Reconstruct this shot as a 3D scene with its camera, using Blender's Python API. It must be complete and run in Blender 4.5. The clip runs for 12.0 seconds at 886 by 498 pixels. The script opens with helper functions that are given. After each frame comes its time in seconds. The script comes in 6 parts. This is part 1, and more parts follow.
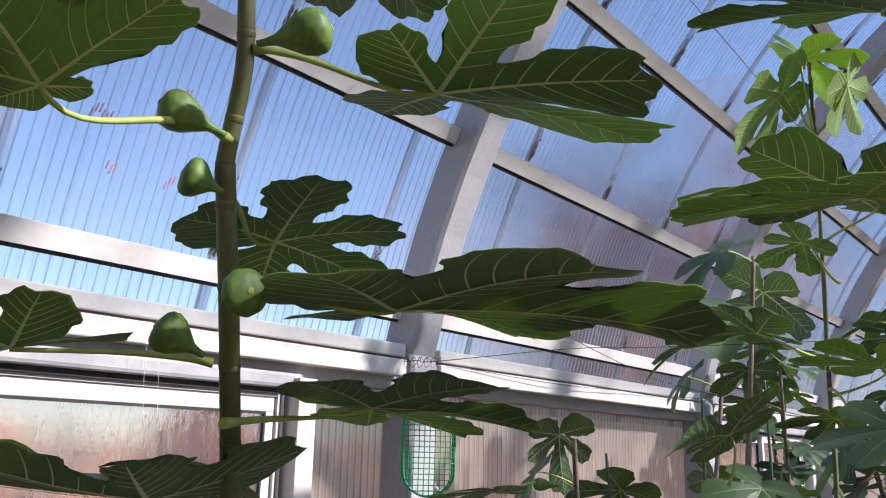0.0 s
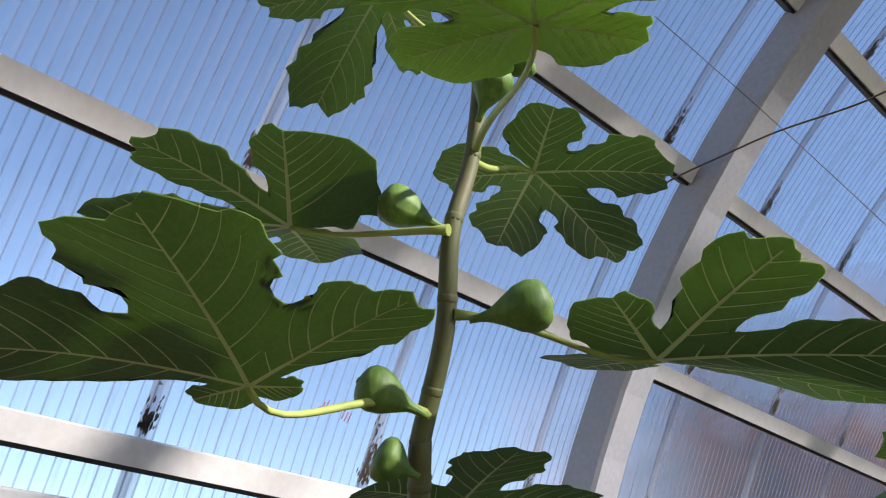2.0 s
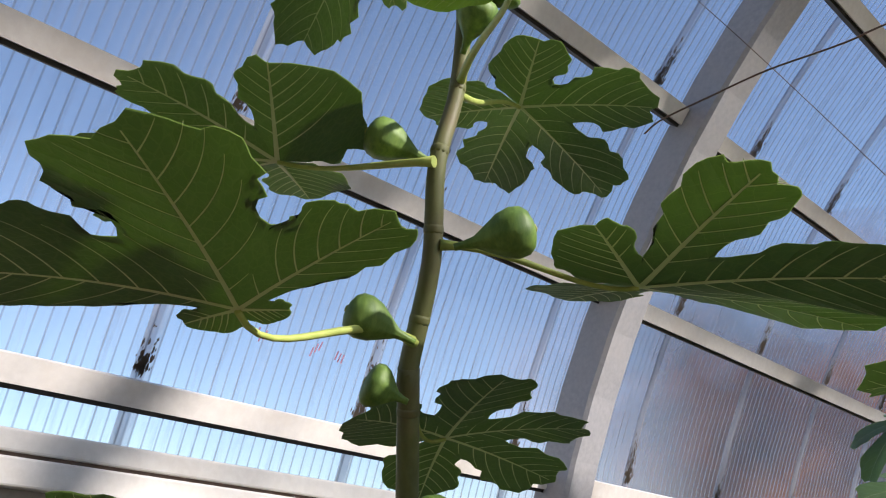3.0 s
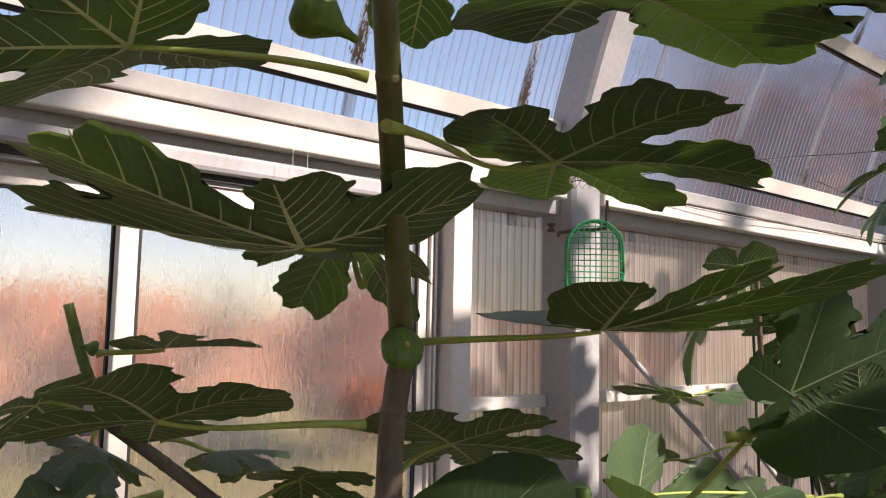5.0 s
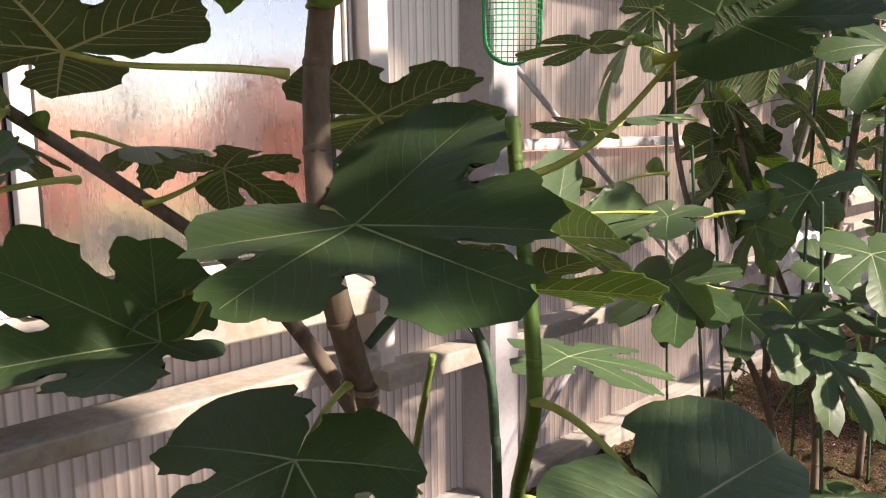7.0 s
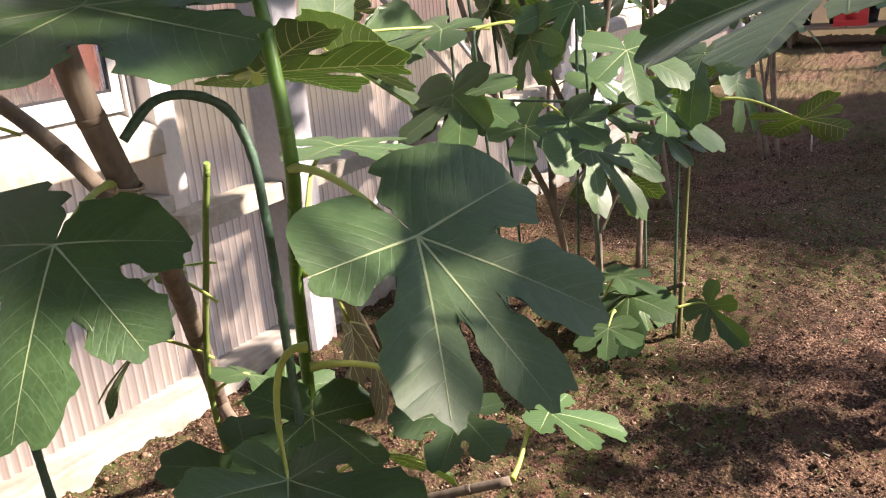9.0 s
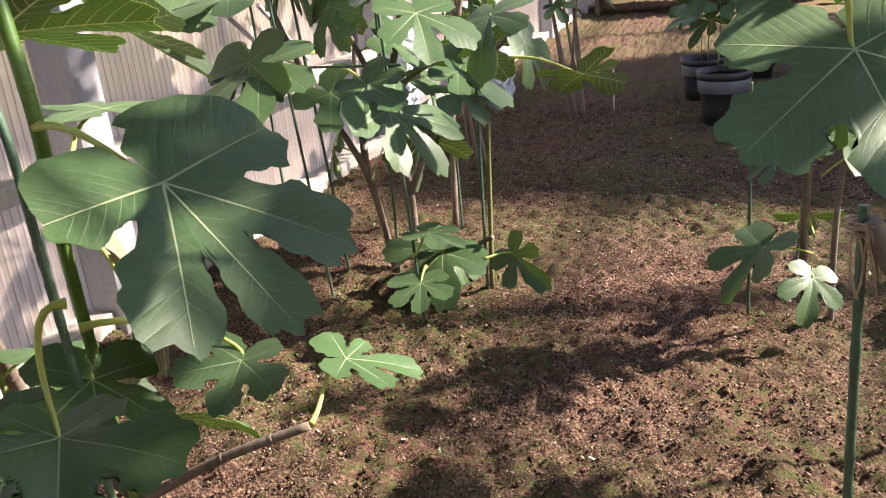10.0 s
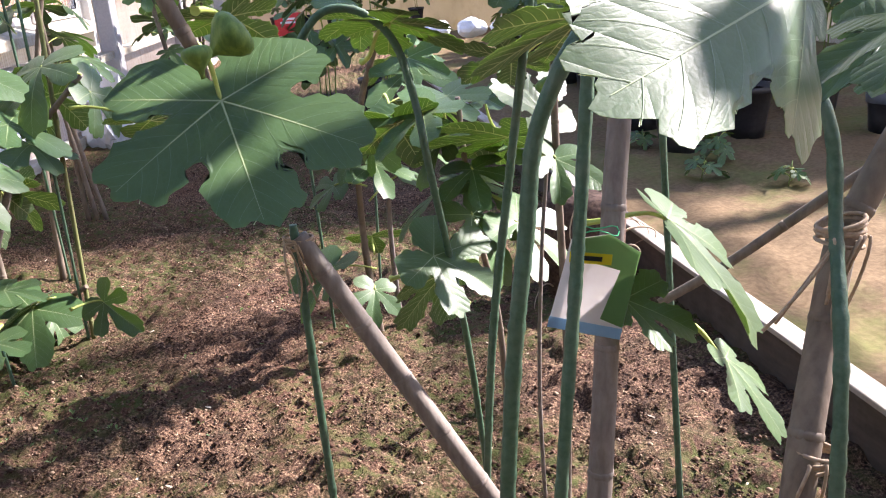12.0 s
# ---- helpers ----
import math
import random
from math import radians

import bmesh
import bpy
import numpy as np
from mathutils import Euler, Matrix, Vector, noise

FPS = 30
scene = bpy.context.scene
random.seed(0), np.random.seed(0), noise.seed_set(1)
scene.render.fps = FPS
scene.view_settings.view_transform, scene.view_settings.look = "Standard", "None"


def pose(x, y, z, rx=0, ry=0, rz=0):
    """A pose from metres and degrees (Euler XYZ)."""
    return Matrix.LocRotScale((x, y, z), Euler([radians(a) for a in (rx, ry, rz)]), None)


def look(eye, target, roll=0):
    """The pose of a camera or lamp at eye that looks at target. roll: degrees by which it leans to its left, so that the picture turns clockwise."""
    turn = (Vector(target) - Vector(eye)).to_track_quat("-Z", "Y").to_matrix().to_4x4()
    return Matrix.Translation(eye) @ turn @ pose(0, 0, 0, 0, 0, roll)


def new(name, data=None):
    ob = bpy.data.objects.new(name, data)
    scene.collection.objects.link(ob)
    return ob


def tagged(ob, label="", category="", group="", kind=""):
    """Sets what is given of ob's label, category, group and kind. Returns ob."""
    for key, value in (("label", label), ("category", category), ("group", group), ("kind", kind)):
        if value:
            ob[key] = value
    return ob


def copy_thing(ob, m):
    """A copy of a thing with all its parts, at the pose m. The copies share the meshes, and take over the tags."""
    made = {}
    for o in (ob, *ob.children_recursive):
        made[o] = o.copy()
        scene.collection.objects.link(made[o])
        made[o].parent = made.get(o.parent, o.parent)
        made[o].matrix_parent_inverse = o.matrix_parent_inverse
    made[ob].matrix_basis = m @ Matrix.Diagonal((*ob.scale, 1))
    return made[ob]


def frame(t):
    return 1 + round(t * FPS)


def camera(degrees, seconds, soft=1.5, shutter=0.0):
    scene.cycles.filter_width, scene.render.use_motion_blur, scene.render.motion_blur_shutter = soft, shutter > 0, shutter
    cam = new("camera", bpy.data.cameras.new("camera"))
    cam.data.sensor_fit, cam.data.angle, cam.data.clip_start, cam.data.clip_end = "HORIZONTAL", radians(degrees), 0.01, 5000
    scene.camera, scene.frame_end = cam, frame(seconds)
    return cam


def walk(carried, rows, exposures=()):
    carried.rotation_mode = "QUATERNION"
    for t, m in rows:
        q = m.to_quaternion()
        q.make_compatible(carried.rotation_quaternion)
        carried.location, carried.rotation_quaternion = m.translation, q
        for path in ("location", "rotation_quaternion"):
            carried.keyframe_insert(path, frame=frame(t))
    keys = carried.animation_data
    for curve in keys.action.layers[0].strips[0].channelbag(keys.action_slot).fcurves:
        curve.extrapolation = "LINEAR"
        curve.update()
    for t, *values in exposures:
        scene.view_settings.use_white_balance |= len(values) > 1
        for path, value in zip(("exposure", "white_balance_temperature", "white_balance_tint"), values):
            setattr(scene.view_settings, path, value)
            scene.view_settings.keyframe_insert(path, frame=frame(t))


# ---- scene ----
cam = camera(56.5, 12.0, soft=1.1)
PATH = [
    (0, (2.115, -0.159, 1.695), (0.881, 1.341, 2.171), 1.3),
    (0.5, (2.049, -0.128, 1.737), (0.766, 1.29, 2.322), 2.4),
    (1, (2.029, -0.117, 1.766), (0.724, 1.234, 2.454), 3.1),
    (1.5, (2.015, -0.127, 1.788), (0.68, 1.134, 2.579), 3.8),
    (2, (1.985, -0.173, 1.822), (0.628, 0.999, 2.707), 4.8),
    (2.5, (2.008, -0.198, 1.841), (0.659, 0.955, 2.764), 5.0),
    (3, (1.994, -0.168, 1.798), (0.616, 1.056, 2.574), 3.9),
    (3.5, (1.945, -0.131, 1.721), (0.53, 1.168, 2.278), 4.1),
    (3.7, (1.936, -0.121, 1.699), (0.513, 1.198, 2.184), 4.6),
    (5.3, (1.873, 0.026, 1.502), (0.362, 1.332, 1.618), 0.4),
    (5.5, (1.862, 0.04, 1.482), (0.35, 1.348, 1.547), 0.1),
    (6, (1.858, 0.03, 1.437), (0.369, 1.365, 1.399), 0.1),
    (6.5, (1.857, 0.006, 1.398), (0.433, 1.402, 1.24), -0.3),
    (7, (1.868, -0.006, 1.34), (0.518, 1.444, 1.068), -0.8),
    (7.2, (1.864, -0.01, 1.327), (0.543, 1.46, 1.025), -1.0),
    (8.8, (1.946, -0.016, 1.245), (0.912, 1.597, 0.671), -4.5),
    (9, (1.969, -0.023, 1.238), (0.994, 1.614, 0.629), -4.7),
    (9.5, (2.026, -0.033, 1.221), (1.203, 1.667, 0.563), -5.2),
    (10, (2.088, -0.043, 1.206), (1.458, 1.724, 0.513), -5.3),
    (10.5, (2.157, -0.061, 1.203), (1.752, 1.764, 0.494), -5.2),
    (11, (2.237, -0.067, 1.203), (2.022, 1.791, 0.496), -5.0),
    (11.5, (2.33, -0.095, 1.207), (2.268, 1.782, 0.519), -4.6),
    (12, (2.457, -0.166, 1.22), (2.553, 1.718, 0.556), -4.0),
]
walk(cam, [(t, look(eye, target, roll)) for t, eye, target, roll in PATH],
     exposures=[(0, 1.2, 6350, 17), (2.5, 1.15, 6600, 12), (3.5, 1.05, 7100, 15), (5.5, 1.35, 7700, 21), (7, 1.68, 7800, 23), (9, 2.25, 7500, 21), (9.5, 2.3, 7400, 18), (11, 2.62, 6900, 21), (12, 2.62, 6600, 20)])

# ---- world, sun ----
SUN_EL, SUN_AZ = radians(36), radians(24.2)
world = bpy.data.worlds.new("sky")
scene.world = world
world.use_nodes = True
wn, wl = world.node_tree.nodes, world.node_tree.links
sky_node = wn.new("ShaderNodeTexSky")
sky_node.sky_type = "NISHITA"
sky_node.sun_disc = False
sky_node.sun_elevation = SUN_EL
sky_node.sun_rotation = radians(90) - SUN_AZ
sky_node.dust_density = 0.3
sky_node.ozone_density = 1.8
wn["Background"].inputs["Strength"].default_value = 0.10
wl.new(sky_node.outputs[0], wn["Background"].inputs["Color"])
sun = new("sun", bpy.data.lights.new("sun", "SUN"))
sun.data.energy, sun.data.angle, sun.data.color = 5.0, radians(1.8), (1.0, 0.94, 0.85)
toward = Vector((math.cos(SUN_EL) * math.cos(SUN_AZ), math.cos(SUN_EL) * math.sin(SUN_AZ), math.sin(SUN_EL)))
sun.matrix_world = look(toward * 40, (0, 0, 0))

# ---- materials ----


def shade(name):
    m = bpy.data.materials.new(name)
    m.use_nodes = True
    return m, m.node_tree.nodes, m.node_tree.links, m.node_tree.nodes["Principled BSDF"]


def noise_tex(nodes, links, scale, detail=5.0, coord="Object", rough=0.6, stretch=None):
    tc = nodes.new("ShaderNodeTexCoord")
    n = nodes.new("ShaderNodeTexNoise")
    n.inputs["Scale"].default_value, n.inputs["Detail"].default_value = scale, detail
    n.inputs["Roughness"].default_value = rough
    src = tc.outputs[coord]
    if stretch:
        mp = nodes.new("ShaderNodeMapping")
        mp.inputs["Scale"].default_value = stretch
        links.new(src, mp.inputs["Vector"])
        src = mp.outputs[0]
    links.new(src, n.inputs["Vector"])
    return n.outputs["Fac"]


def ramp(nodes, links, fac, stops):
    r = nodes.new("ShaderNodeValToRGB")
    els = r.color_ramp.elements
    while len(els) < len(stops):
        els.new(0.5)
    for e, (p, c) in zip(els, stops):
        e.position, e.color = p, (*c, 1)
    links.new(fac, r.inputs[0])
    return r.outputs[0]


def mixc(nodes, links, fac, a, b):
    m = nodes.new("ShaderNodeMix")
    m.data_type = "RGBA"
    for sock, v in ((m.inputs[0], fac), (m.inputs[6], a), (m.inputs[7], b)):
        if isinstance(v, (int, float)):
            sock.default_value = v
        elif isinstance(v, tuple):
            sock.default_value = (*v, 1)
        else:
            links.new(v, sock)
    return m.outputs[2]


def bumped(nodes, links, bsdf, fac, strength, dist=0.002):
    b = nodes.new("ShaderNodeBump")
    b.inputs["Strength"].default_value, b.inputs["Distance"].default_value = strength, dist
    links.new(fac, b.inputs["Height"])
    links.new(b.outputs[0], bsdf.inputs["Normal"])


def plain(name, c1, c2, rough=0.6, scale=30.0, big=3.0, dirt=None, metal=0.0, bump=0.15, stretch=None, spec=0.4):
    """Two colours mixed by fine grain, with large soft stains of a third."""
    m, n, l, p = shade(name)
    fine = noise_tex(n, l, scale, stretch=stretch)
    col = mixc(n, l, ramp(n, l, fine, ((0.35, (0, 0, 0)), (0.65, (1, 1, 1)))), c1, c2)
    if dirt:
        st = noise_tex(n, l, big, 7.0, rough=0.7)
        col = mixc(n, l, ramp(n, l, st, ((0.48, (0, 0, 0)), (0.75, (0.75, 0.75, 0.75)))), col, dirt)
    l.new(col, p.inputs["Base Color"])
    p.inputs["Roughness"].default_value, p.inputs["Metallic"].default_value = rough, metal
    p.inputs["Specular IOR Level"].default_value = spec
    bumped(n, l, p, fine, bump)
    return m


def leafy(name, c1, c2, glow, rough, share, spec=0.4, blotch=None, down=0.0, quilt=0.0, net=None):
    """A leaf face: mottled colour, soft gloss, and light that comes through. quilt: how far the blade swells between
    its side veins; net: the colour of the finest veins."""
    m, n, l, p = shade(name)
    fine = noise_tex(n, l, 70.0, 5.0, rough=0.7)
    wide = noise_tex(n, l, 14.0, 4.0)
    info = n.new("ShaderNodeObjectInfo")
    col = mixc(n, l, ramp(n, l, wide, ((0.3, (0, 0, 0)), (0.7, (1, 1, 1)))), c1, c2)
    hue = n.new("ShaderNodeHueSaturation")
    mr = n.new("ShaderNodeMapRange")
    mr.inputs[3].default_value, mr.inputs[4].default_value = 0.75, 1.25
    l.new(info.outputs["Random"], mr.inputs[0])
    l.new(mr.outputs[0], hue.inputs["Value"])
    l.new(col, hue.inputs["Color"])
    col = hue.outputs[0]
    if blotch:
        st = noise_tex(n, l, 22.0, 6.0, rough=0.75)
        col = mixc(n, l, ramp(n, l, st, ((0.62, (0, 0, 0)), (0.72, (0.8, 0.8, 0.8)))), col, blotch)
    relief = fine
    if quilt:
        uv = n.new("ShaderNodeUVMap")
        uv.uv_map = "UVMap"
        sep = n.new("ShaderNodeSeparateXYZ")
        l.new(uv.outputs[0], sep.inputs[0])

        def calc(op, a, b=0.0):
            q = n.new("ShaderNodeMath")
            q.operation = op
            for sock, v in zip(q.inputs, (a, b)):
                if isinstance(v, (int, float)):
                    sock.default_value = v
                else:
                    l.new(v, sock)
            return q.outputs[0]

        swell = calc("POWER", calc("ABSOLUTE", calc("SINE", calc("MULTIPLY", sep.outputs["X"], math.pi))), 0.6)
        swell = calc("MULTIPLY", swell, calc("MINIMUM", calc("MULTIPLY", sep.outputs["Y"], 11.0), 1.0))
        cells = n.new("ShaderNodeTexVoronoi")
        cells.feature = "DISTANCE_TO_EDGE"
        cells.inputs["Scale"].default_value = 1.0
        mp = n.new("ShaderNodeMapping")
        mp.inputs["Scale"].default_value = (2.6, 26.0, 1.0)
        l.new(uv.outputs[0], mp.inputs["Vector"])
        l.new(mp.outputs[0], cells.inputs["Vector"])
        cell = ramp(n, l, cells.outputs["Distance"], ((0.0, (0, 0, 0)), (0.14, (1, 1, 1))))
        relief = calc("ADD", calc("MULTIPLY", swell, 4.0 * quilt), calc("ADD", calc("MULTIPLY", cell, 0.5 * quilt), calc("MULTIPLY", fine, 0.6)))
        if net:
            col = mixc(n, l, ramp(n, l, cells.outputs["Distance"], ((0.0, (0.6, 0.6, 0.6)), (0.10, (0, 0, 0)))), col, net)
    l.new(col, p.inputs["Base Color"])
    p.inputs["Roughness"].default_value, p.inputs["Specular IOR Level"].default_value = rough, spec
    p.inputs["Sheen Weight"].default_value, p.inputs["Sheen Roughness"].default_value = down, 0.45
    bumped(n, l, p, relief, 0.45 if quilt else 0.3, 0.0014)
    tr = n.new("ShaderNodeBsdfTranslucent")
    tr.inputs["Color"].default_value = (*glow, 1)
    mx = n.new("ShaderNodeMixShader")
    mx.inputs[0].default_value = share
    l.new(p.outputs[0], mx.inputs[1])
    l.new(tr.outputs[0], mx.inputs[2])
    l.new(mx.outputs[0], n["Material Output"].inputs["Surface"])
    return m


def sheet_mat(name, clear, tint, white, dirt, axis, dirt_share, ridge=0.5, groove=(0.2, 0.2, 0.25), lap=0.0, share=0.35, edge=0.80, gloss=False):
    """Corrugated plastic sheet: part clear, part milky, with dirt in streaks; the ribs' shading is painted as dark
    valley lines.
    """
    m, n, l, p = shade(name)
    tc = n.new("ShaderNodeTexCoord")
    sep = n.new("ShaderNodeSeparateXYZ")
    l.new(tc.outputs["Object"], sep.inputs[0])
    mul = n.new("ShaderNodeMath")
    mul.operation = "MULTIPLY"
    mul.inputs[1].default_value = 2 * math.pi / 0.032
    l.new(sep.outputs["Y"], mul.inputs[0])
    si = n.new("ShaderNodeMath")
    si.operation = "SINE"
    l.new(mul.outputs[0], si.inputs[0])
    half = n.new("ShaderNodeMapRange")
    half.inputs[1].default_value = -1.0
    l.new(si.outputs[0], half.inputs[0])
    # dark line painted along each valley for the shading of the ribs
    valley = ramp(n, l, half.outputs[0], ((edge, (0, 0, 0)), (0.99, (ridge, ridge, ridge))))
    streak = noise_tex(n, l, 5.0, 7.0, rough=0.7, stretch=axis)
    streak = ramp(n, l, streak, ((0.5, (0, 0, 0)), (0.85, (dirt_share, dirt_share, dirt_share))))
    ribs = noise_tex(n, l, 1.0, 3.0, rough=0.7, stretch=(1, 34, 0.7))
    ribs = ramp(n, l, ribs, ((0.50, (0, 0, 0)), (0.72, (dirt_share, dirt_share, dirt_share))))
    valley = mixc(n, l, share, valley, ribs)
    frac = n.new("ShaderNodeMath")
    frac.operation = "FRACT"
    turn = n.new("ShaderNodeMath")
    turn.operation = "MULTIPLY_ADD"
    turn.inputs[1].default_value, turn.inputs[2].default_value = 1 / 0.642, 2.0 / 0.642
    l.new(sep.outputs["Y"], turn.inputs[0])
    l.new(turn.outputs[0], frac.inputs[0])
    lapped = ramp(n, l, frac.outputs[0], ((0.0, (lap, lap, lap)), (0.068, (lap, lap, lap)), (0.082, (0, 0, 0))))
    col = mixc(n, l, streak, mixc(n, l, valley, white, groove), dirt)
    l.new(col, p.inputs["Base Color"])
    p.inputs["Roughness"].default_value = 0.35
    tl = n.new("ShaderNodeBsdfTranslucent")
    l.new(col, tl.inputs["Color"])
    m1 = n.new("ShaderNodeMixShader")
    m1.inputs[0].default_value = 0.6
    l.new(p.outputs[0], m1.inputs[1])
    l.new(tl.outputs[0], m1.inputs[2])
    tp = n.new("ShaderNodeBsdfTransparent")
    tp.inputs["Color"].default_value = (*tint, 1)
    add = n.new("ShaderNodeMath")
    add.operation = "ADD"
    add.use_clamp = True
    l.new(valley, add.inputs[0])
    l.new(streak, add.inputs[1])
    mr = n.new("ShaderNodeMapRange")
    mr.inputs[3].default_value, mr.inputs[4].default_value = clear, clear * 0.4
    both = n.new("ShaderNodeMath")
    both.operation = "ADD"
    both.use_clamp = True
    l.new(add.outputs[0], both.inputs[0])
    l.new(lapped, both.inputs[1])
    l.new(both.outputs[0], mr.inputs[0])
    m2 = n.new("ShaderNodeMixShader")
    l.new(mr.outputs[0], m2.inputs[0])
    l.new(m1.outputs[0], m2.inputs[1])
    l.new(tp.outputs[0], m2.inputs[2])
    if gloss:
        lw = n.new("ShaderNodeLayerWeight")
        fr = n.new("ShaderNodeMath")
        fr.operation = "POWER"
        fr.inputs[1].default_value = 4.0
        l.new(lw.outputs["Facing"], fr.inputs[0])
        shine = n.new("ShaderNodeBsdfGlossy")
        shine.inputs["Roughness"].default_value = 0.12
        m3 = n.new("ShaderNodeMixShader")
        l.new(fr.outputs[0], m3.inputs[0])
        l.new(m2.outputs[0], m3.inputs[1])
        l.new(shine.outputs[0], m3.inputs[2])
        m2 = m3
    l.new(m2.outputs[0], n["Material Output"].inputs["Surface"])
    return m


def glass_mat():
    """A wet, misted pane: blurs what lies behind, with runs and drops."""
    m, n, l, p = shade("misted_glass")
    drops = noise_tex(n, l, 90.0, 3.0, stretch=(1, 1, 0.45))
    runs = noise_tex(n, l, 7.0, 5.0, stretch=(1, 6, 0.8))
    rr = ramp(n, l, runs, ((0.4, (0.30, 0.30, 0.30)), (0.62, (0.16, 0.16, 0.16))))
    rf = n.new("ShaderNodeBsdfRefraction")
    rf.inputs["Color"].default_value, rf.inputs["IOR"].default_value = (0.80, 0.79, 0.82, 1), 1.18
    l.new(rr, rf.inputs["Roughness"])
    b = n.new("ShaderNodeBump")
    b.inputs["Strength"].default_value, b.inputs["Distance"].default_value = 0.28, 0.002
    l.new(ramp(n, l, drops, ((0.5, (0, 0, 0)), (0.68, (1, 1, 1)))), b.inputs["Height"])
    l.new(b.outputs[0], rf.inputs["Normal"])
    mist = n.new("ShaderNodeBsdfTranslucent")
    mist.inputs["Color"].default_value = (0.85, 0.83, 0.8, 1)
    m1 = n.new("ShaderNodeMixShader")
    m1.inputs[0].default_value = 0.10
    l.new(rf.outputs[0], m1.inputs[1])
    l.new(mist.outputs[0], m1.inputs[2])
    p.inputs["Base Color"].default_value, p.inputs["Roughness"].default_value = (0.5, 0.5, 0.5, 1), 0.3
    m2 = n.new("ShaderNodeMixShader")
    m2.inputs[0].default_value = 0.05
    l.new(m1.outputs[0], m2.inputs[1])
    l.new(p.outputs[0], m2.inputs[2])
    l.new(m2.outputs[0], n["Material Output"].inputs["Surface"])
    return m


def soil_mat():
    m, n, l, p = shade("reddish_soil")
    grain = noise_tex(n, l, 115.0, 6.0, rough=0.68)
    mid = noise_tex(n, l, 11.0, 7.0, rough=0.7)
    wide = noise_tex(n, l, 1.3, 4.0)
    col = ramp(n, l, grain, ((0.37, (0.010, 0.006, 0.005)), (0.48, (0.072, 0.038, 0.026)), (0.59, (0.215, 0.131, 0.084)), (0.70, (0.46, 0.345, 0.24))))
    col = mixc(n, l, ramp(n, l, mid, ((0.46, (0, 0, 0)), (0.64, (0.75, 0.75, 0.75)))), col, (0.045, 0.028, 0.02))
    red = ramp(n, l, noise_tex(n, l, 2.6, 5.0), ((0.5, (0, 0, 0)), (0.66, (0.5, 0.5, 0.5))))
    col = mixc(n, l, red, col, (0.135, 0.058, 0.042))
    moss = ramp(n, l, wide, ((0.40, (0, 0, 0)), (0.55, (0.9, 0.9, 0.9))))
    patch = n.new("ShaderNodeMath")
    patch.operation = "MULTIPLY"
    l.new(moss, patch.inputs[0])
    l.new(ramp(n, l, noise_tex(n, l, 30.0, 5.0), ((0.42, (0, 0, 0)), (0.6, (1, 1, 1)))), patch.inputs[1])
    col = mixc(n, l, patch.outputs[0], col, (0.062, 0.078, 0.022))
    l.new(col, p.inputs["Base Color"])
    p.inputs["Roughness"].default_value, p.inputs["Specular IOR Level"].default_value = 0.95, 0.15
    bumped(n, l, p, grain, 1.0, 0.010)
    return m


def crumb_mat():
    """Crumbs of soil, each of its own shade, from wet dark to dry pale."""
    m, n, l, p = shade("soil_crumb")
    geo = n.new("ShaderNodeNewGeometry")
    col = ramp(n, l, geo.outputs["Random Per Island"], ((0.0, (0.03, 0.018, 0.013)), (0.4, (0.075, 0.042, 0.03)), (0.9, (0.205, 0.137, 0.09)), (1.0, (0.34, 0.25, 0.18))))
    l.new(col, p.inputs["Base Color"])
    p.inputs["Roughness"].default_value, p.inputs["Specular IOR Level"].default_value = 0.95, 0.15
    bumped(n, l, p, noise_tex(n, l, 300.0), 0.6, 0.002)
    return m


STEEL = plain("pale_galvanised_steel", (0.345, 0.345, 0.37), (0.41, 0.405, 0.425), 0.45, 60, 4, (0.43, 0.41, 0.41), 0.0, 0.05)
ALU = plain("pale_aluminium", (0.62, 0.59, 0.565), (0.68, 0.65, 0.62), 0.45, 50, 3, (0.58, 0.51, 0.44), 0.0, 0.05)
BEAMW = plain("white_beam_paint", (0.70, 0.68, 0.65), (0.76, 0.74, 0.71), 0.5, 50, 3, (0.60, 0.54, 0.48), 0.0, 0.05)
ALU_DIRTY = plain("soiled_ledge", (0.33, 0.305, 0.26), (0.42, 0.395, 0.35), 0.65, 40, 6, (0.26, 0.185, 0.08), 0.0, 0.15)
DARK = plain("rubber_and_gap_dark", (0.02, 0.02, 0.022), (0.035, 0.033, 0.033), 0.7)
WOODW = plain("whitewashed_board", (0.29, 0.265, 0.23), (0.40, 0.375, 0.335), 0.8, 40, 5, (0.17, 0.13, 0.08), 0.0, 0.3, (1, 0.15, 1))
GLASS = glass_mat()
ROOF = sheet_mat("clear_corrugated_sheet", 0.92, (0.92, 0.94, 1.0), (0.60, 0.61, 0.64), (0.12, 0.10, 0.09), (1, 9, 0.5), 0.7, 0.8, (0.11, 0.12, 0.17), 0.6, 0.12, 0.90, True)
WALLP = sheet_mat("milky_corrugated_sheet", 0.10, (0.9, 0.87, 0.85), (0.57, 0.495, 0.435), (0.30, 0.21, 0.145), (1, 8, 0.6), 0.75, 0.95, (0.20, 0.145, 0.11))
SOIL = soil_mat()
CRUMB = crumb_mat()
CLOD = plain("caked_soil", (0.045, 0.028, 0.022), (0.12, 0.078, 0.06), 0.95, 60, 9, (0.03, 0.02, 0.016), 0, 0.9, None, 0.15)
FLECK = plain("straw_fleck", (0.46, 0.36, 0.24), (0.62, 0.54, 0.42), 0.9)
PATHM = plain("mossy_path", (0.105, 0.069, 0.038), (0.165, 0.115, 0.066), 0.95, 40, 1.3, (0.075, 0.125, 0.02), 0, 0.9, None, 0.15)
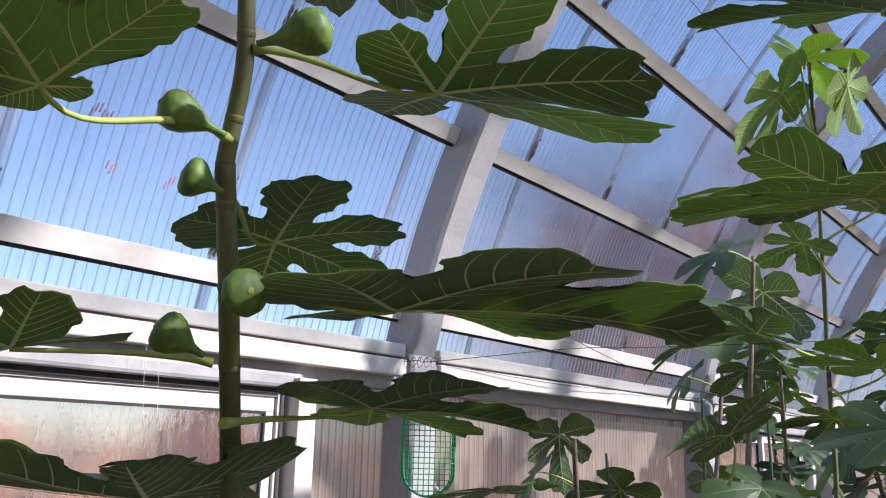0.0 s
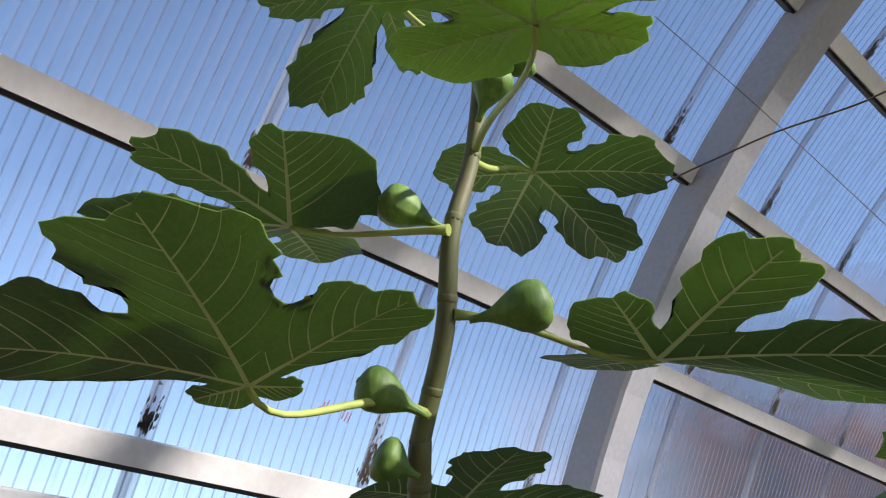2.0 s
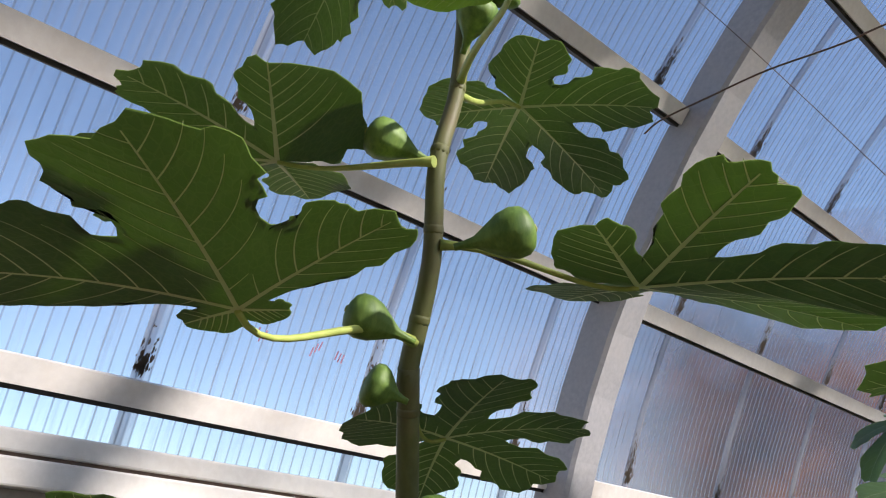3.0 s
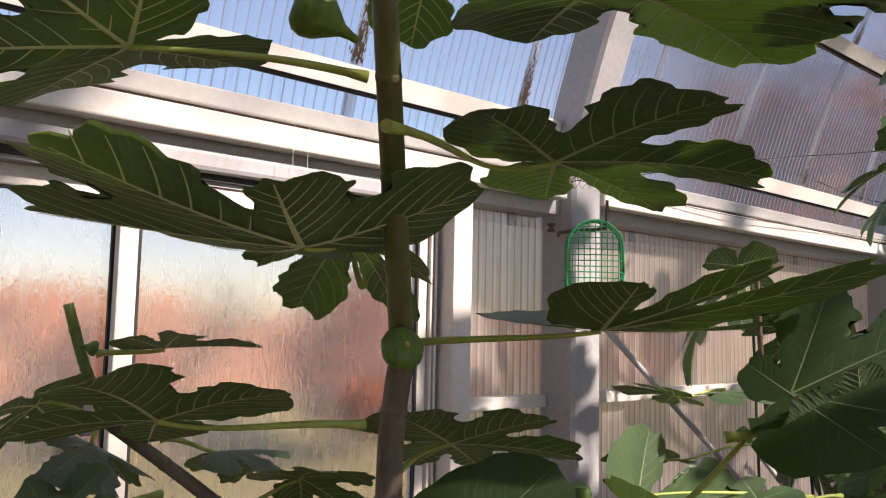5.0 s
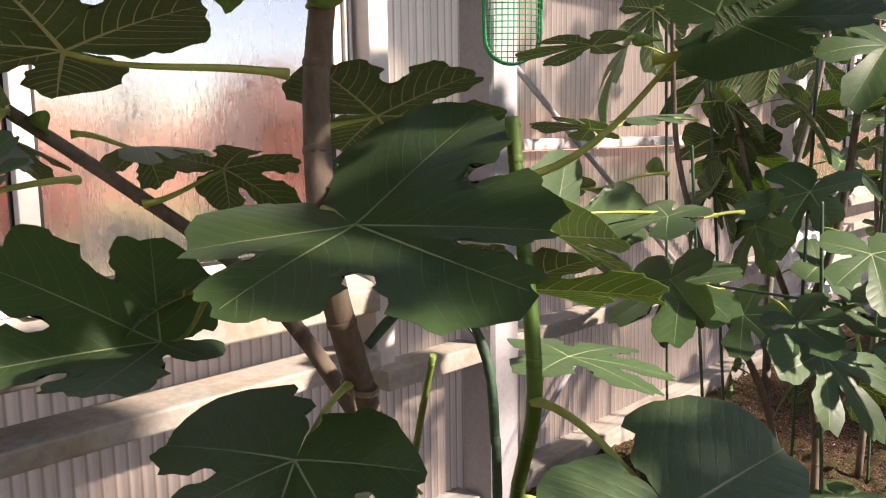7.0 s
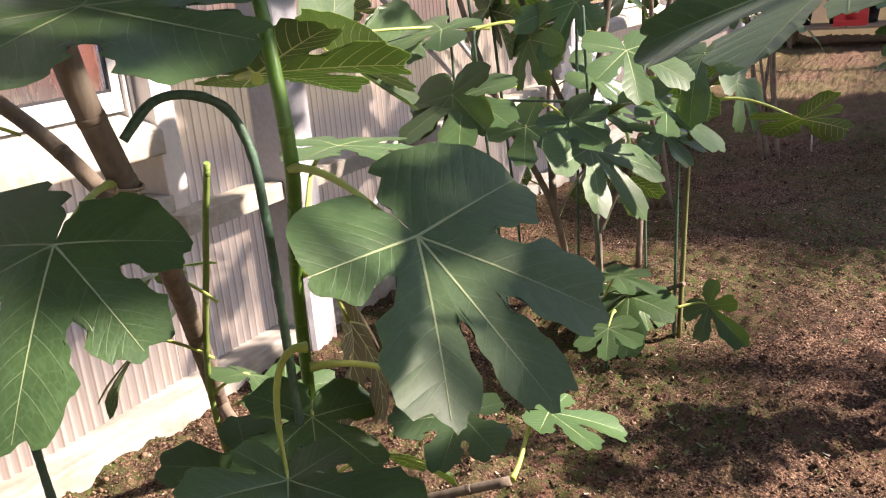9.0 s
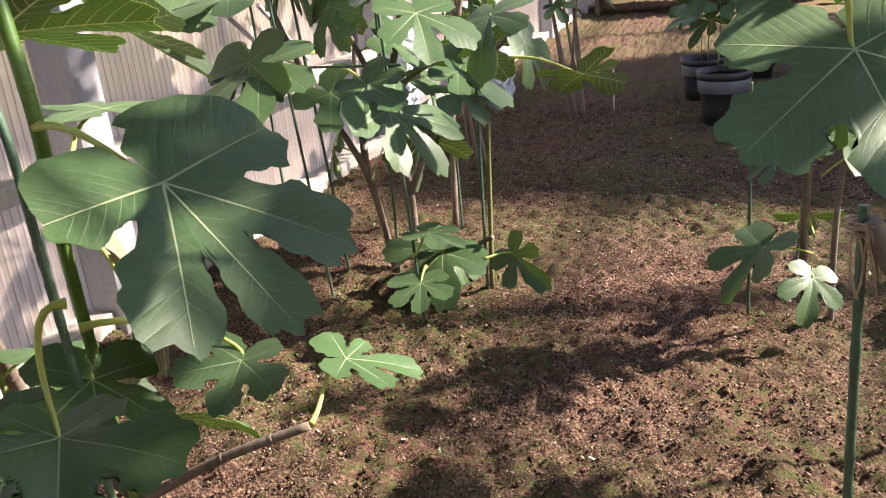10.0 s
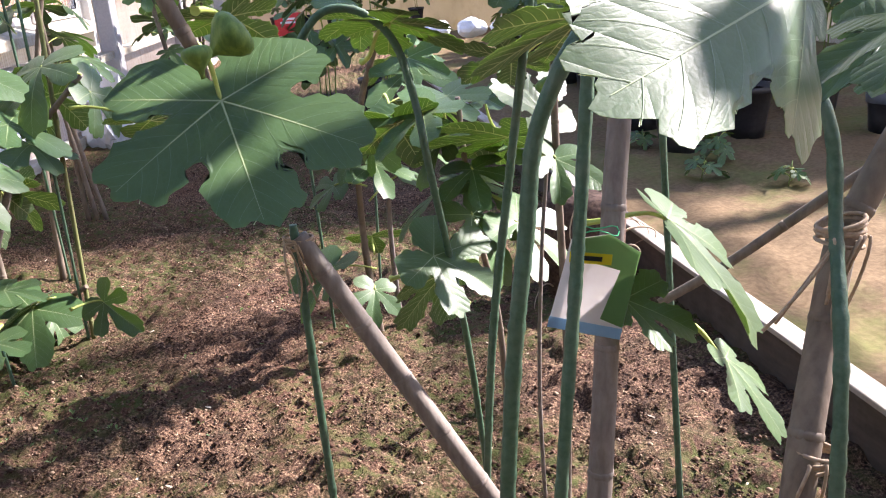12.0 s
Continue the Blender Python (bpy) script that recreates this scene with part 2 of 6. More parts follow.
GRASS = plain("dry_grass", (0.24, 0.23, 0.07), (0.30, 0.24, 0.10), 0.95, 3, 0.4, (0.16, 0.12, 0.06), 0, 0.2)
AUTUMN = plain("autumn_woods", (0.42, 0.155, 0.08), (0.30, 0.18, 0.10), 0.95, 0.9, 0.35, (0.10, 0.075, 0.05), 0, 0.5)
BARK = plain("grey_brown_bark", (0.125, 0.095, 0.07), (0.20, 0.155, 0.115), 0.8, 70, 9, (0.26, 0.22, 0.17), 0, 0.5, (1, 1, 0.25))
PALEBARK = plain("pale_grey_bark", (0.150, 0.125, 0.108), (0.215, 0.185, 0.16), 0.7, 90, 12, (0.11, 0.085, 0.075), 0, 0.6, (1, 1, 0.3), 0.35)
OLIVE = plain("olive_young_bark", (0.115, 0.13, 0.045), (0.16, 0.17, 0.065), 0.6, 60, 9, (0.15, 0.105, 0.06), 0, 0.3, (1, 1, 0.3))
GREENSHOOT = plain("fresh_green_shoot", (0.065, 0.16, 0.022), (0.095, 0.20, 0.035), 0.45, 50, 8, (0.16, 0.22, 0.06), 0, 0.1)
SHOOT = plain("green_shoot", (0.13, 0.20, 0.04), (0.17, 0.24, 0.06), 0.55, 50, 8, (0.14, 0.12, 0.05), 0, 0.15)
PETIOLE = plain("pale_petiole", (0.34, 0.42, 0.09), (0.42, 0.48, 0.13), 0.5, 60, 9, (0.25, 0.30, 0.07), 0, 0.1)
EARTH = plain("bare_earth", (0.11, 0.082, 0.055), (0.17, 0.125, 0.085), 0.95, 6, 0.8, (0.15, 0.135, 0.05))
STAKE = plain("green_plastic_stake", (0.038, 0.090, 0.050), (0.065, 0.125, 0.078), 0.5, 120, 14, (0.10, 0.13, 0.09), 0, 0.7)
FIG = plain("green_fig_skin", (0.085, 0.165, 0.030), (0.17, 0.27, 0.055), 0.55, 110, 26, (0.045, 0.10, 0.022), 0, 0.35, (1, 1, 0.25))
FIGEYE = plain("fig_eye", (0.40, 0.40, 0.12), (0.30, 0.30, 0.08), 0.7)
LEAF_TOP = leafy("leaf_upper_face", (0.040, 0.090, 0.030), (0.064, 0.126, 0.042), (0.36, 0.52, 0.11), 0.42, 0.32, 0.5, None, 0.09, 0.14, (0.074, 0.145, 0.06))
VEIN_FINE = leafy("leaf_fine_vein_upper", (0.15, 0.235, 0.115), (0.19, 0.27, 0.135), (0.36, 0.52, 0.12), 0.42, 0.28, 0.42, None, 0.06)
LEAF_UNDER = leafy("leaf_under_face", (0.090, 0.155, 0.080), (0.125, 0.195, 0.102), (0.31, 0.47, 0.12), 0.6, 0.31, 0.35, None, 0.0, -0.7, (0.20, 0.27, 0.14))
VEIN_TOP = leafy("leaf_vein_upper", (0.34, 0.43, 0.21), (0.40, 0.48, 0.25), (0.3, 0.42, 0.08), 0.5, 0.25)
VEIN_UNDER = leafy("leaf_vein_under", (0.60, 0.66, 0.36), (0.68, 0.72, 0.42), (0.6, 0.72, 0.28), 0.5, 0.14)
DRY = leafy("dried_leaf", (0.20, 0.18, 0.10), (0.30, 0.26, 0.16), (0.2, 0.18, 0.06), 0.8, 0.15)
YOUNG_TOP = leafy("young_leaf_upper", (0.12, 0.22, 0.05), (0.17, 0.28, 0.07), (0.56, 0.78, 0.15), 0.42, 0.38, 0.5, None, 0.1, 0.2, (0.2, 0.3, 0.1))
YOUNG_UNDER = leafy("young_leaf_under", (0.17, 0.27, 0.09), (0.21, 0.31, 0.11), (0.56, 0.78, 0.16), 0.5, 0.38, 0.4, None, 0.0, -0.7, (0.3, 0.4, 0.16))
YOUNG_VEIN = leafy("young_leaf_vein", (0.60, 0.66, 0.36), (0.68, 0.72, 0.42), (0.90, 0.96, 0.45), 0.5, 0.5)
YOUNG = (YOUNG_TOP, YOUNG_UNDER, YOUNG_VEIN, YOUNG_VEIN, YOUNG_VEIN)
GREENP = plain("bright_green_plastic", (0.02, 0.36, 0.13), (0.03, 0.42, 0.17), 0.35, 40, 8, (0.03, 0.28, 0.1), 0, 0.05)
IRON = plain("rusty_iron", (0.10, 0.07, 0.055), (0.15, 0.10, 0.08), 0.7, 90)
TWINE = plain("jute_twine", (0.30, 0.22, 0.15), (0.42, 0.32, 0.23), 0.95, 200)
BLACKP = plain("black_pot_plastic", (0.018, 0.018, 0.02), (0.03, 0.03, 0.034), 0.5, 40, 6, (0.06, 0.055, 0.05))
REDP = plain("red_crate_plastic", (0.50, 0.03, 0.035), (0.58, 0.045, 0.05), 0.4)
WHITEP = plain("white_plastic", (0.72, 0.72, 0.72), (0.8, 0.8, 0.8), 0.5)
YELLOW = plain("yellow_print", (0.75, 0.62, 0.02), (0.8, 0.68, 0.04), 0.5)
FILM = plain("crumpled_film", (0.70, 0.74, 0.80), (0.80, 0.83, 0.88), 0.25, 12, 3, (0.4, 0.45, 0.55))
ROOTS = plain("pale_roots", (0.42, 0.31, 0.21), (0.52, 0.40, 0.29), 0.9, 90)
SHADEWOOD = plain("shaded_damp_timber", (0.050, 0.038, 0.030), (0.085, 0.064, 0.05), 0.85, 40, 6, (0.12, 0.10, 0.085), 0, 0.4, (1, 0.15, 1))
WOOD = plain("grey_timber", (0.20, 0.15, 0.10), (0.28, 0.21, 0.15), 0.85, 40, 6, (0.12, 0.09, 0.07), 0, 0.3, (1, 0.1, 1))
BAND = plain("faded_pot_print", (0.16, 0.18, 0.22), (0.24, 0.26, 0.30), 0.5, 14, 5, (0.09, 0.10, 0.12))
BLUEBOX = plain("blue_print", (0.30, 0.50, 0.68), (0.36, 0.56, 0.72), 0.5)


def hill_mat():
    """Far autumn woods whose outline melts into the haze."""
    m, n, l, p = shade("hazy_woods")
    wide = noise_tex(n, l, 0.07, 4.0)
    col = ramp(n, l, wide, ((0.40, (0.11, 0.085, 0.10)), (0.52, (0.22, 0.11, 0.10)), (0.62, (0.48, 0.19, 0.11))))
    l.new(col, p.inputs["Base Color"])
    p.inputs["Roughness"].default_value = 0.95
    tc = n.new("ShaderNodeTexCoord")
    sep = n.new("ShaderNodeSeparateXYZ")
    l.new(tc.outputs["Generated"], sep.inputs[0])
    ad = n.new("ShaderNodeMath")
    ad.operation = "MULTIPLY_ADD"
    ad.inputs[1].default_value, ad.inputs[2].default_value = 0.5, -0.25
    l.new(noise_tex(n, l, 0.16, 6.0), ad.inputs[0])
    up = n.new("ShaderNodeMath")
    up.operation = "ADD"
    l.new(sep.outputs["Z"], up.inputs[0])
    l.new(ad.outputs[0], up.inputs[1])
    side = n.new("ShaderNodeMath")
    side.operation = "PINGPONG"
    side.inputs[1].default_value = 0.5
    l.new(sep.outputs["X"], side.inputs[0])
    edge = n.new("ShaderNodeMath")
    edge.operation = "MULTIPLY"
    l.new(ramp(n, l, up.outputs[0], ((0.55, (0.95, 0.95, 0.95)), (1.0, (0, 0, 0)))), edge.inputs[0])
    l.new(ramp(n, l, side.outputs[0], ((0.0, (0, 0, 0)), (0.35, (1, 1, 1)))), edge.inputs[1])
    tp = n.new("ShaderNodeBsdfTransparent")
    mx = n.new("ShaderNodeMixShader")
    l.new(edge.outputs[0], mx.inputs[0])
    l.new(tp.outputs[0], mx.inputs[1])
    l.new(p.outputs[0], mx.inputs[2])
    l.new(mx.outputs[0], n["Material Output"].inputs["Surface"])
    return m


HILL = hill_mat()

# ---- building helpers ----


def mesh_of(name, bm, *mats):
    me = bpy.data.meshes.new(name)
    bm.to_mesh(me)
    bm.free()
    for m in mats:
        me.materials.append(m)
    return me


def thing(name, loc, label, category, group="", kind=""):
    ob = new(name)
    ob.location = loc
    ob.empty_display_size = 0.05
    return tagged(ob, label, category, group, kind)


def attach(ob, parent):
    ob.parent = parent
    base, p = Matrix.Identity(4), parent
    while p:
        base = p.matrix_basis if not p.parent else p.parent.matrix_basis
        p = p.parent
    root = parent if not parent.parent else parent.parent
    ob.matrix_parent_inverse = Matrix.Translation(root.location).inverted() if root.type == "EMPTY" else Matrix.Identity(4)
    return ob


def part(name, bm, mats, parent=None, label=""):
    mats = mats if isinstance(mats, tuple) else (mats,)
    ob = new(name, mesh_of(name, bm, *mats))
    if parent:
        if parent.parent is None:
            attach(ob, parent)
        else:
            ob.parent = parent
    return tagged(ob, label)


def box(bm, x0, x1, y0, y1, z0, z1, bevel=0.0, mat=0):
    vs = [bm.verts.new((x, y, z)) for x in (x0, x1) for y in (y0, y1) for z in (z0, z1)]
    fs = [bm.faces.new([vs[i] for i in q]) for q in ((0, 1, 3, 2), (4, 6, 7, 5), (0, 4, 5, 1), (2, 3, 7, 6), (0, 2, 6, 4), (1, 5, 7, 3))]
    for f_ in fs:
        f_.material_index = mat
    if bevel:
        es = list({e for f_ in fs for e in f_.edges})
        bmesh.ops.bevel(bm, geom=es, offset=bevel, segments=2, profile=0.5, affect="EDGES")
    return bm


def tube(bm, pts, radii, n=8, cap=True, flat=1.0):
    """A tube through points, with a radius for each."""
    pts = [Vector(p) for p in pts]
    if isinstance(radii, (int, float)):
        radii = [radii] * len(pts)
    rings, side = [], None
    for i, p in enumerate(pts):
        d = (pts[min(i + 1, len(pts) - 1)] - pts[max(i - 1, 0)]).normalized()
        if side is None:
            side = d.cross(Vector((0, 0, 1)))
            if side.length < 0.1:
                side = d.cross(Vector((1, 0, 0)))
        side = (side - d * side.dot(d)).normalized()
        up = d.cross(side)
        rings.append([bm.verts.new(p + radii[i] * (math.cos(a) * side + math.sin(a) * up * flat)) for a in (2 * math.pi * k / n for k in range(n))])
    for a, b in zip(rings, rings[1:]):
        for k in range(n):
            f_ = bm.faces.new((a[k], a[(k + 1) % n], b[(k + 1) % n], b[k]))
            f_.smooth = True
    if cap:
        bm.faces.new(rings[0][::-1])
        bm.faces.new(rings[-1])
    return bm


def bend(p0, p1, p2, p3, n=12):
    """Points of a cubic Bezier."""
    p0, p1, p2, p3 = (Vector(p) for p in (p0, p1, p2, p3))
    out = []
    for i in range(n + 1):
        t = i / n
        out.append((1 - t) ** 3 * p0 + 3 * t * (1 - t) ** 2 * p1 + 3 * t * t * (1 - t) * p2 + t**3 * p3)
    return out


def spline(pts, per=6):
    """A smooth line through points."""
    pts = [Vector(p) for p in pts]
    out = []
    for i in range(len(pts) - 1):
        a, b, c, d = pts[max(i - 1, 0)], pts[i], pts[i + 1], pts[min(i + 2, len(pts) - 1)]
        for k in range(per):
            t = k / per
            out.append(0.5 * (2 * b + (c - a) * t + (2 * a - 5 * b + 4 * c - d) * t * t + (3 * b - a - 3 * c + d) * t**3))
    out.append(pts[-1])
    return out


def lathe(bm, rows, n=20, mat=0, center=(0, 0, 0)):
    """Turned shape from (radius, height) rows."""
    c = Vector(center)
    rings = [[bm.verts.new(c + Vector((r * math.cos(2 * math.pi * k / n), r * math.sin(2 * math.pi * k / n), z))) for k in range(n)] for r, z in rows]
    for a, b in zip(rings, rings[1:]):
        for k in range(n):
            f_ = bm.faces.new((a[k], a[(k + 1) % n], b[(k + 1) % n], b[k]))
            f_.smooth, f_.material_index = True, mat
    for ring in (rings[0][::-1], rings[-1]):
        f_ = bm.faces.new(ring)
        f_.material_index = mat
    return bm


# ---- greenhouse ----
BAY = 2.57
ARCHES = [2.075 + BAY * k for k in range(-2, 6)]
MID_X, HALF, SPRING = 3.782, 3.642, 1.99
BOW_Z, BOW_R = 1.094, 3.773
A0 = math.asin((2.04 - BOW_Z) / BOW_R)


def arc(t, off=0.0):
    """A place on the arch's centre line, a round bow that starts at A0 over one wall."""
    return MID_X - (BOW_R + off) * math.cos(t), BOW_Z + (BOW_R + off) * math.sin(t)


def along(k, n):
    """The k-th of n even steps along the bow."""
    return A0 + (math.pi - 2 * A0) * k / n


gh = thing("greenhouse_frame", (0, 0, 0), "pale grey steel greenhouse frame of posts, arches and purlins", "frame", kind="structure")


def arch(y):
    bm = bmesh.new()
    w, d, c = 0.07, 0.072, 0.012
    prof = [(-d + c, -w), (d - c, -w), (d, -w + c), (d, w - c), (d - c, w), (-d + c, w), (-d, w - c), (-d, -w + c)]
    line = [(MID_X - HALF, -0.2, 0.0), (MID_X - HALF, 0.9, 0.0), (MID_X - HALF, SPRING, 0.0)] + [(*arc(along(k, 44)), along(k, 44)) for k in range(45)]
    line += [(MID_X + HALF, SPRING, math.pi), (MID_X + HALF, 0.9, math.pi), (MID_X + HALF, -0.2, math.pi)]
    rings = []
    for x, z, t in line:
        nx, nz = math.cos(t), -math.sin(t)
        rings.append([bm.verts.new((x + p * nx, y + q, z + p * nz)) for p, q in prof])
    for a, b in zip(rings, rings[1:]):
        for k in range(8):
            f_ = bm.faces.new((a[k], a[(k + 1) % 8], b[(k + 1) % 8], b[k]))
            f_.smooth = False
    bmesh.ops.recalc_face_normals(bm, faces=bm.faces)
    part("arch", bm, STEEL, gh)


for y in ARCHES:
    arch(y)

# purlins between the arches, each with a dark gasket under it
PURLIN_T = [radians(16.6 + 9.95 * k) for k in range(7)] + [math.pi / 2]
PURLIN_T += [math.pi - t for t in PURLIN_T[:-1]]
for t in PURLIN_T:
    for a, b in zip(ARCHES, ARCHES[1:]):
        bm = bmesh.new()
        x, z = arc(t, 0.042)
        nx, nz = math.cos(t), -math.sin(t)
        tx, tz = math.sin(t), math.cos(t)
        for u0, u1, v0, v1, mi in ((-0.03, 0.03, -0.022, 0.03, 0), (-0.042, -0.031, -0.02, 0.02, 1)):
            vs = [bm.verts.new((x + u * tx - v * -nx, y, z + u * tz - v * -nz)) for y in (a + 0.072, b - 0.072) for u, v in ((u0, v0), (u1, v0), (u1, v1), (u0, v1))]
            for q in ((0, 1, 2, 3), (7, 6, 5, 4), (0, 4, 5, 1), (1, 5, 6, 2), (2, 6, 7, 3), (3, 7, 4, 0)):
                bm.faces.new([vs[i] for i in q]).material_index = mi
        bmesh.ops.recalc_face_normals(bm, faces=bm.faces)
        part("purlin", bm, (ALU, DARK), gh)


def corrugated(name, y0, y1, line, mat, label, pitch=0.032, amp=0.0045):
    """A sheet whose ridges run along a line of (x, z, nx, nz); waves follow y."""
    step = pitch / 6
    cols = int((y1 - y0) / step) + 1
    verts, faces = [], []
    for i in range(cols):
        y = y0 + i * step
        h = amp * math.sin(2 * math.pi * y / pitch)
        verts += [(x + nx * h, y, z + nz * h) for x, z, nx, nz in line]
    n = len(line)
    for i in range(cols - 1):
        faces += [(i * n + k, i * n + k + 1, (i + 1) * n + k + 1, (i + 1) * n + k) for k in range(n - 1)]
    me = bpy.data.meshes.new(name)
    me.from_pydata(verts, [], faces)
    me.materials.append(mat)
    me.shade_smooth()
    return tagged(new(name, me), label, kind="structure")


# roof sheets lapped along the length, about 0.64 m wide each
SHEET = 0.642
roof_line = [(*arc(along(k, 44), 0.082), -math.cos(along(k, 44)), math.sin(along(k, 44))) for k in range(45)]
roof_line = [(MID_X - HALF - 0.075, 1.86, -1, 0)] + roof_line + [(MID_X + HALF + 0.075, 1.86, 1, 0)]
k = 0
y = -2.0
while y < 13.6:
    lift = 0.004 * (k % 2)
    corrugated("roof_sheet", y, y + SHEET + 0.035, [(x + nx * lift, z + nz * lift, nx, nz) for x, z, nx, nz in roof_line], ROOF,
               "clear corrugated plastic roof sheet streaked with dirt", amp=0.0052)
    y += SHEET
    k += 1

# dirt caught along the laps of the sheets
MOULD = leafy("black_mould", (0.035, 0.03, 0.026), (0.10, 0.075, 0.05), (0.16, 0.11, 0.07), 0.9, 0.5)
rng = random.Random(5)
bm = bmesh.new()
for j in range(14):
    yl = -2.0 + SHEET * j + 0.018
    for t0 in PURLIN_T[:6]:
        reach = rng.uniform(0.05, 0.22)
        for q in range(int(190 * reach / 0.2)):
            t = t0 + 0.012 + abs(rng.gauss(0, 0.4)) * reach * 0.25
            x, z = arc(t, 0.074)
            s = rng.uniform(0.0010, 0.0036)
            yy = yl + rng.gauss(0, 0.010)
            tx, tz = math.sin(t), math.cos(t)
            e = s * rng.uniform(1.5, 5)
            bm.faces.new([bm.verts.new((x + a * tx * e, yy + b * s, z + a * tz * e)) for a, b in ((-1, -0.6), (0, -1), (1, 0.2), (-0.2, 1))])
tagged(part("lap_dirt", bm, MOULD), "black mould specks along the roof sheet laps", "dirt", kind="stuff")

# faded red printing on the near roof sheets
PRINT = leafy("faded_red_print", (0.55, 0.22, 0.28), (0.65, 0.34, 0.40), (0.85, 0.45, 0.55), 0.6, 0.75)
for y_, z_ in ((0.76, 2.507), (0.79, 2.505), (0.93, 2.596), (0.98, 2.614), (0.84, 2.392), (1.01, 2.391), (1.09, 2.382)):
    t = math.asin((z_ - BOW_Z) / (BOW_R + 0.07))
    bm = bmesh.new()
    for q in range(3):
        x, z = arc(t + rng.uniform(-0.003, 0.003), 0.07)
        tx, tz = math.sin(t) * 0.013, math.cos(t) * 0.013
        a = y_ + 0.011 * q
        bm.faces.new([bm.verts.new(v) for v in ((x - tx, a, z - tz), (x - tx, a + 0.005, z - tz), (x + tx, a + 0.009, z + tz), (x + tx, a + 0.004, z + tz))])
    tagged(part("faded_print", bm, PRINT), "faded red printing on the roof sheet", kind="structure")

# eave beam in two lips with a slot between, in lengths that stop short of the posts
FX = 0.205
for a, b in zip(ARCHES, ARCHES[1:]):
    beam = thing("eave_beam", (FX, (a + b) / 2, 2.0), "white aluminium eave beam with a slot along it", "beam", kind="structure")
    bm = bmesh.new()
    box(bm, FX - 0.05, FX, a + 0.086, b - 0.10, 2.008, 2.053, 0.005)
    part("upper_lip", bm, BEAMW, beam)
    bm = bmesh.new()
    box(bm, FX - 0.05, FX + 0.006, a + 0.086, b - 0.10, 1.942, 1.999, 0.005)
    part("lower_lip", bm, BEAMW, beam)
    bm = bmesh.new()
    box(bm, FX - 0.045, FX - 0.012, a + 0.09, b - 0.105, 1.996, 2.012)
    part("slot_rail", bm, IRON, beam)
    bm = bmesh.new()
    box(bm, FX - 0.17, FX - 0.052, a + 0.072, b - 0.072, 1.90, 2.06)
    part("gutter_back", bm, STEEL, beam)

# wall sheets in bays, with rails, ledges and a base board
WX = 0.055
wall_line = lambda z0, z1: [(WX, z0 + (z1 - z0) * i / 6, 1, 0) for i in range(7)]
for i, (a, b) in enumerate(zip(ARCHES, ARCHES[1:])):
    along_y = next((d for d in (0.0, 2 * BAY) if abs(a + BAY - 2.075 - d) < 0.1), None)
    window_bay = along_y is not None
    wy = 1.56 + (along_y or 0.0)
    if window_bay:
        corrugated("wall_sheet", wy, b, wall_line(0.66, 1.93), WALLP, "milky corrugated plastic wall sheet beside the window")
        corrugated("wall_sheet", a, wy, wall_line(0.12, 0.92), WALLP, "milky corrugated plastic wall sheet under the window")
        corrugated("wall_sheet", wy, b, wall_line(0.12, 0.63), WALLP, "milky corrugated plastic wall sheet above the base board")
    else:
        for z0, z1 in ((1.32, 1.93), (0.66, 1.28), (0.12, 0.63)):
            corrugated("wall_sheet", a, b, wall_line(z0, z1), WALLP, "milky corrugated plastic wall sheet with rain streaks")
    ya = wy + 0.015 if window_bay else a + 0.072
    bm = bmesh.new()
    box(bm, WX + 0.008, WX + 0.05, ya, b - 0.072, 1.285, 1.325, 0.003)
    tagged(part("wall_rail", bm, ALU), "pale wall rail between the sheets", kind="structure")
    bm = bmesh.new()
    box(bm, WX + 0.008, WX + 0.12, ya, b - 0.072, 0.605, 0.665, 0.004)
    tagged(part("wall_ledge", bm, ALU_DIRTY), "white wall ledge with brown dirt on top", kind="structure")
    bm = bmesh.new()
    box(bm, WX - 0.05, WX + 0.110, a + 0.072, b - 0.072, -0.1, 0.142, 0.006)
    tagged(part("base_board", bm, WOODW), "whitewashed base board along the wall", kind="structure")

# slanting brace rods on the wall
for y0, z0, y1, z1 in ((2.18, 1.62, 3.45, 0.75), (3.75, 0.72, 3.35, 1.02), (2.2, 0.12, 2.62, 0.45)):
    bm = bmesh.new()
    tube(bm, ((WX + 0.055, y0, z0), (WX + 0.055, y1, z1)), 0.011, 8)
    tagged(part("brace_rod", bm, STEEL), "thin galvanised brace rod against the wall", "rod")

# ---- sliding window in the near bay ----
GX = 0.12
window = thing("window_1", (GX, 0.6, 1.0), "misted sliding window in a white aluminium frame", "window", kind="structure")
for y0, y1, gx in ((0.66, 1.44, GX), (-0.38, 0.62, GX - 0.03)):
    bm = bmesh.new()
    box(bm, gx - 0.002, gx + 0.002, y0 - 0.005, y1 + 0.005, 1.03, 1.80)
    pane = part("pane", bm, GLASS, window)
    pane.visible_shadow = False
    for n_, q in (("top_rail", (y0 - 0.04, y1 + 0.03, 1.797, 1.842)), ("bottom_rail", (y0 - 0.04, y1 + 0.03, 0.985, 1.04)),
                  ("stile", (y0 - 0.042, y0, 1.04, 1.797)), ("stile", (y1, y1 + 0.03, 1.04, 1.797))):
        bm = bmesh.new()
        box(bm, gx - 0.014, gx + 0.014, *q, 0.003)
        part(n_, bm, ALU, window)
    bm = bmesh.new()
    for q in ((y0, y0 + 0.006, 1.04, 1.797), (y1 - 0.006, y1, 1.04, 1.797), (y0, y1, 1.79, 1.797), (y0, y1, 1.04, 1.047)):
        box(bm, gx + 0.002, gx + 0.0135, *q)
    part("gasket", bm, DARK, window)
bm = bmesh.new()
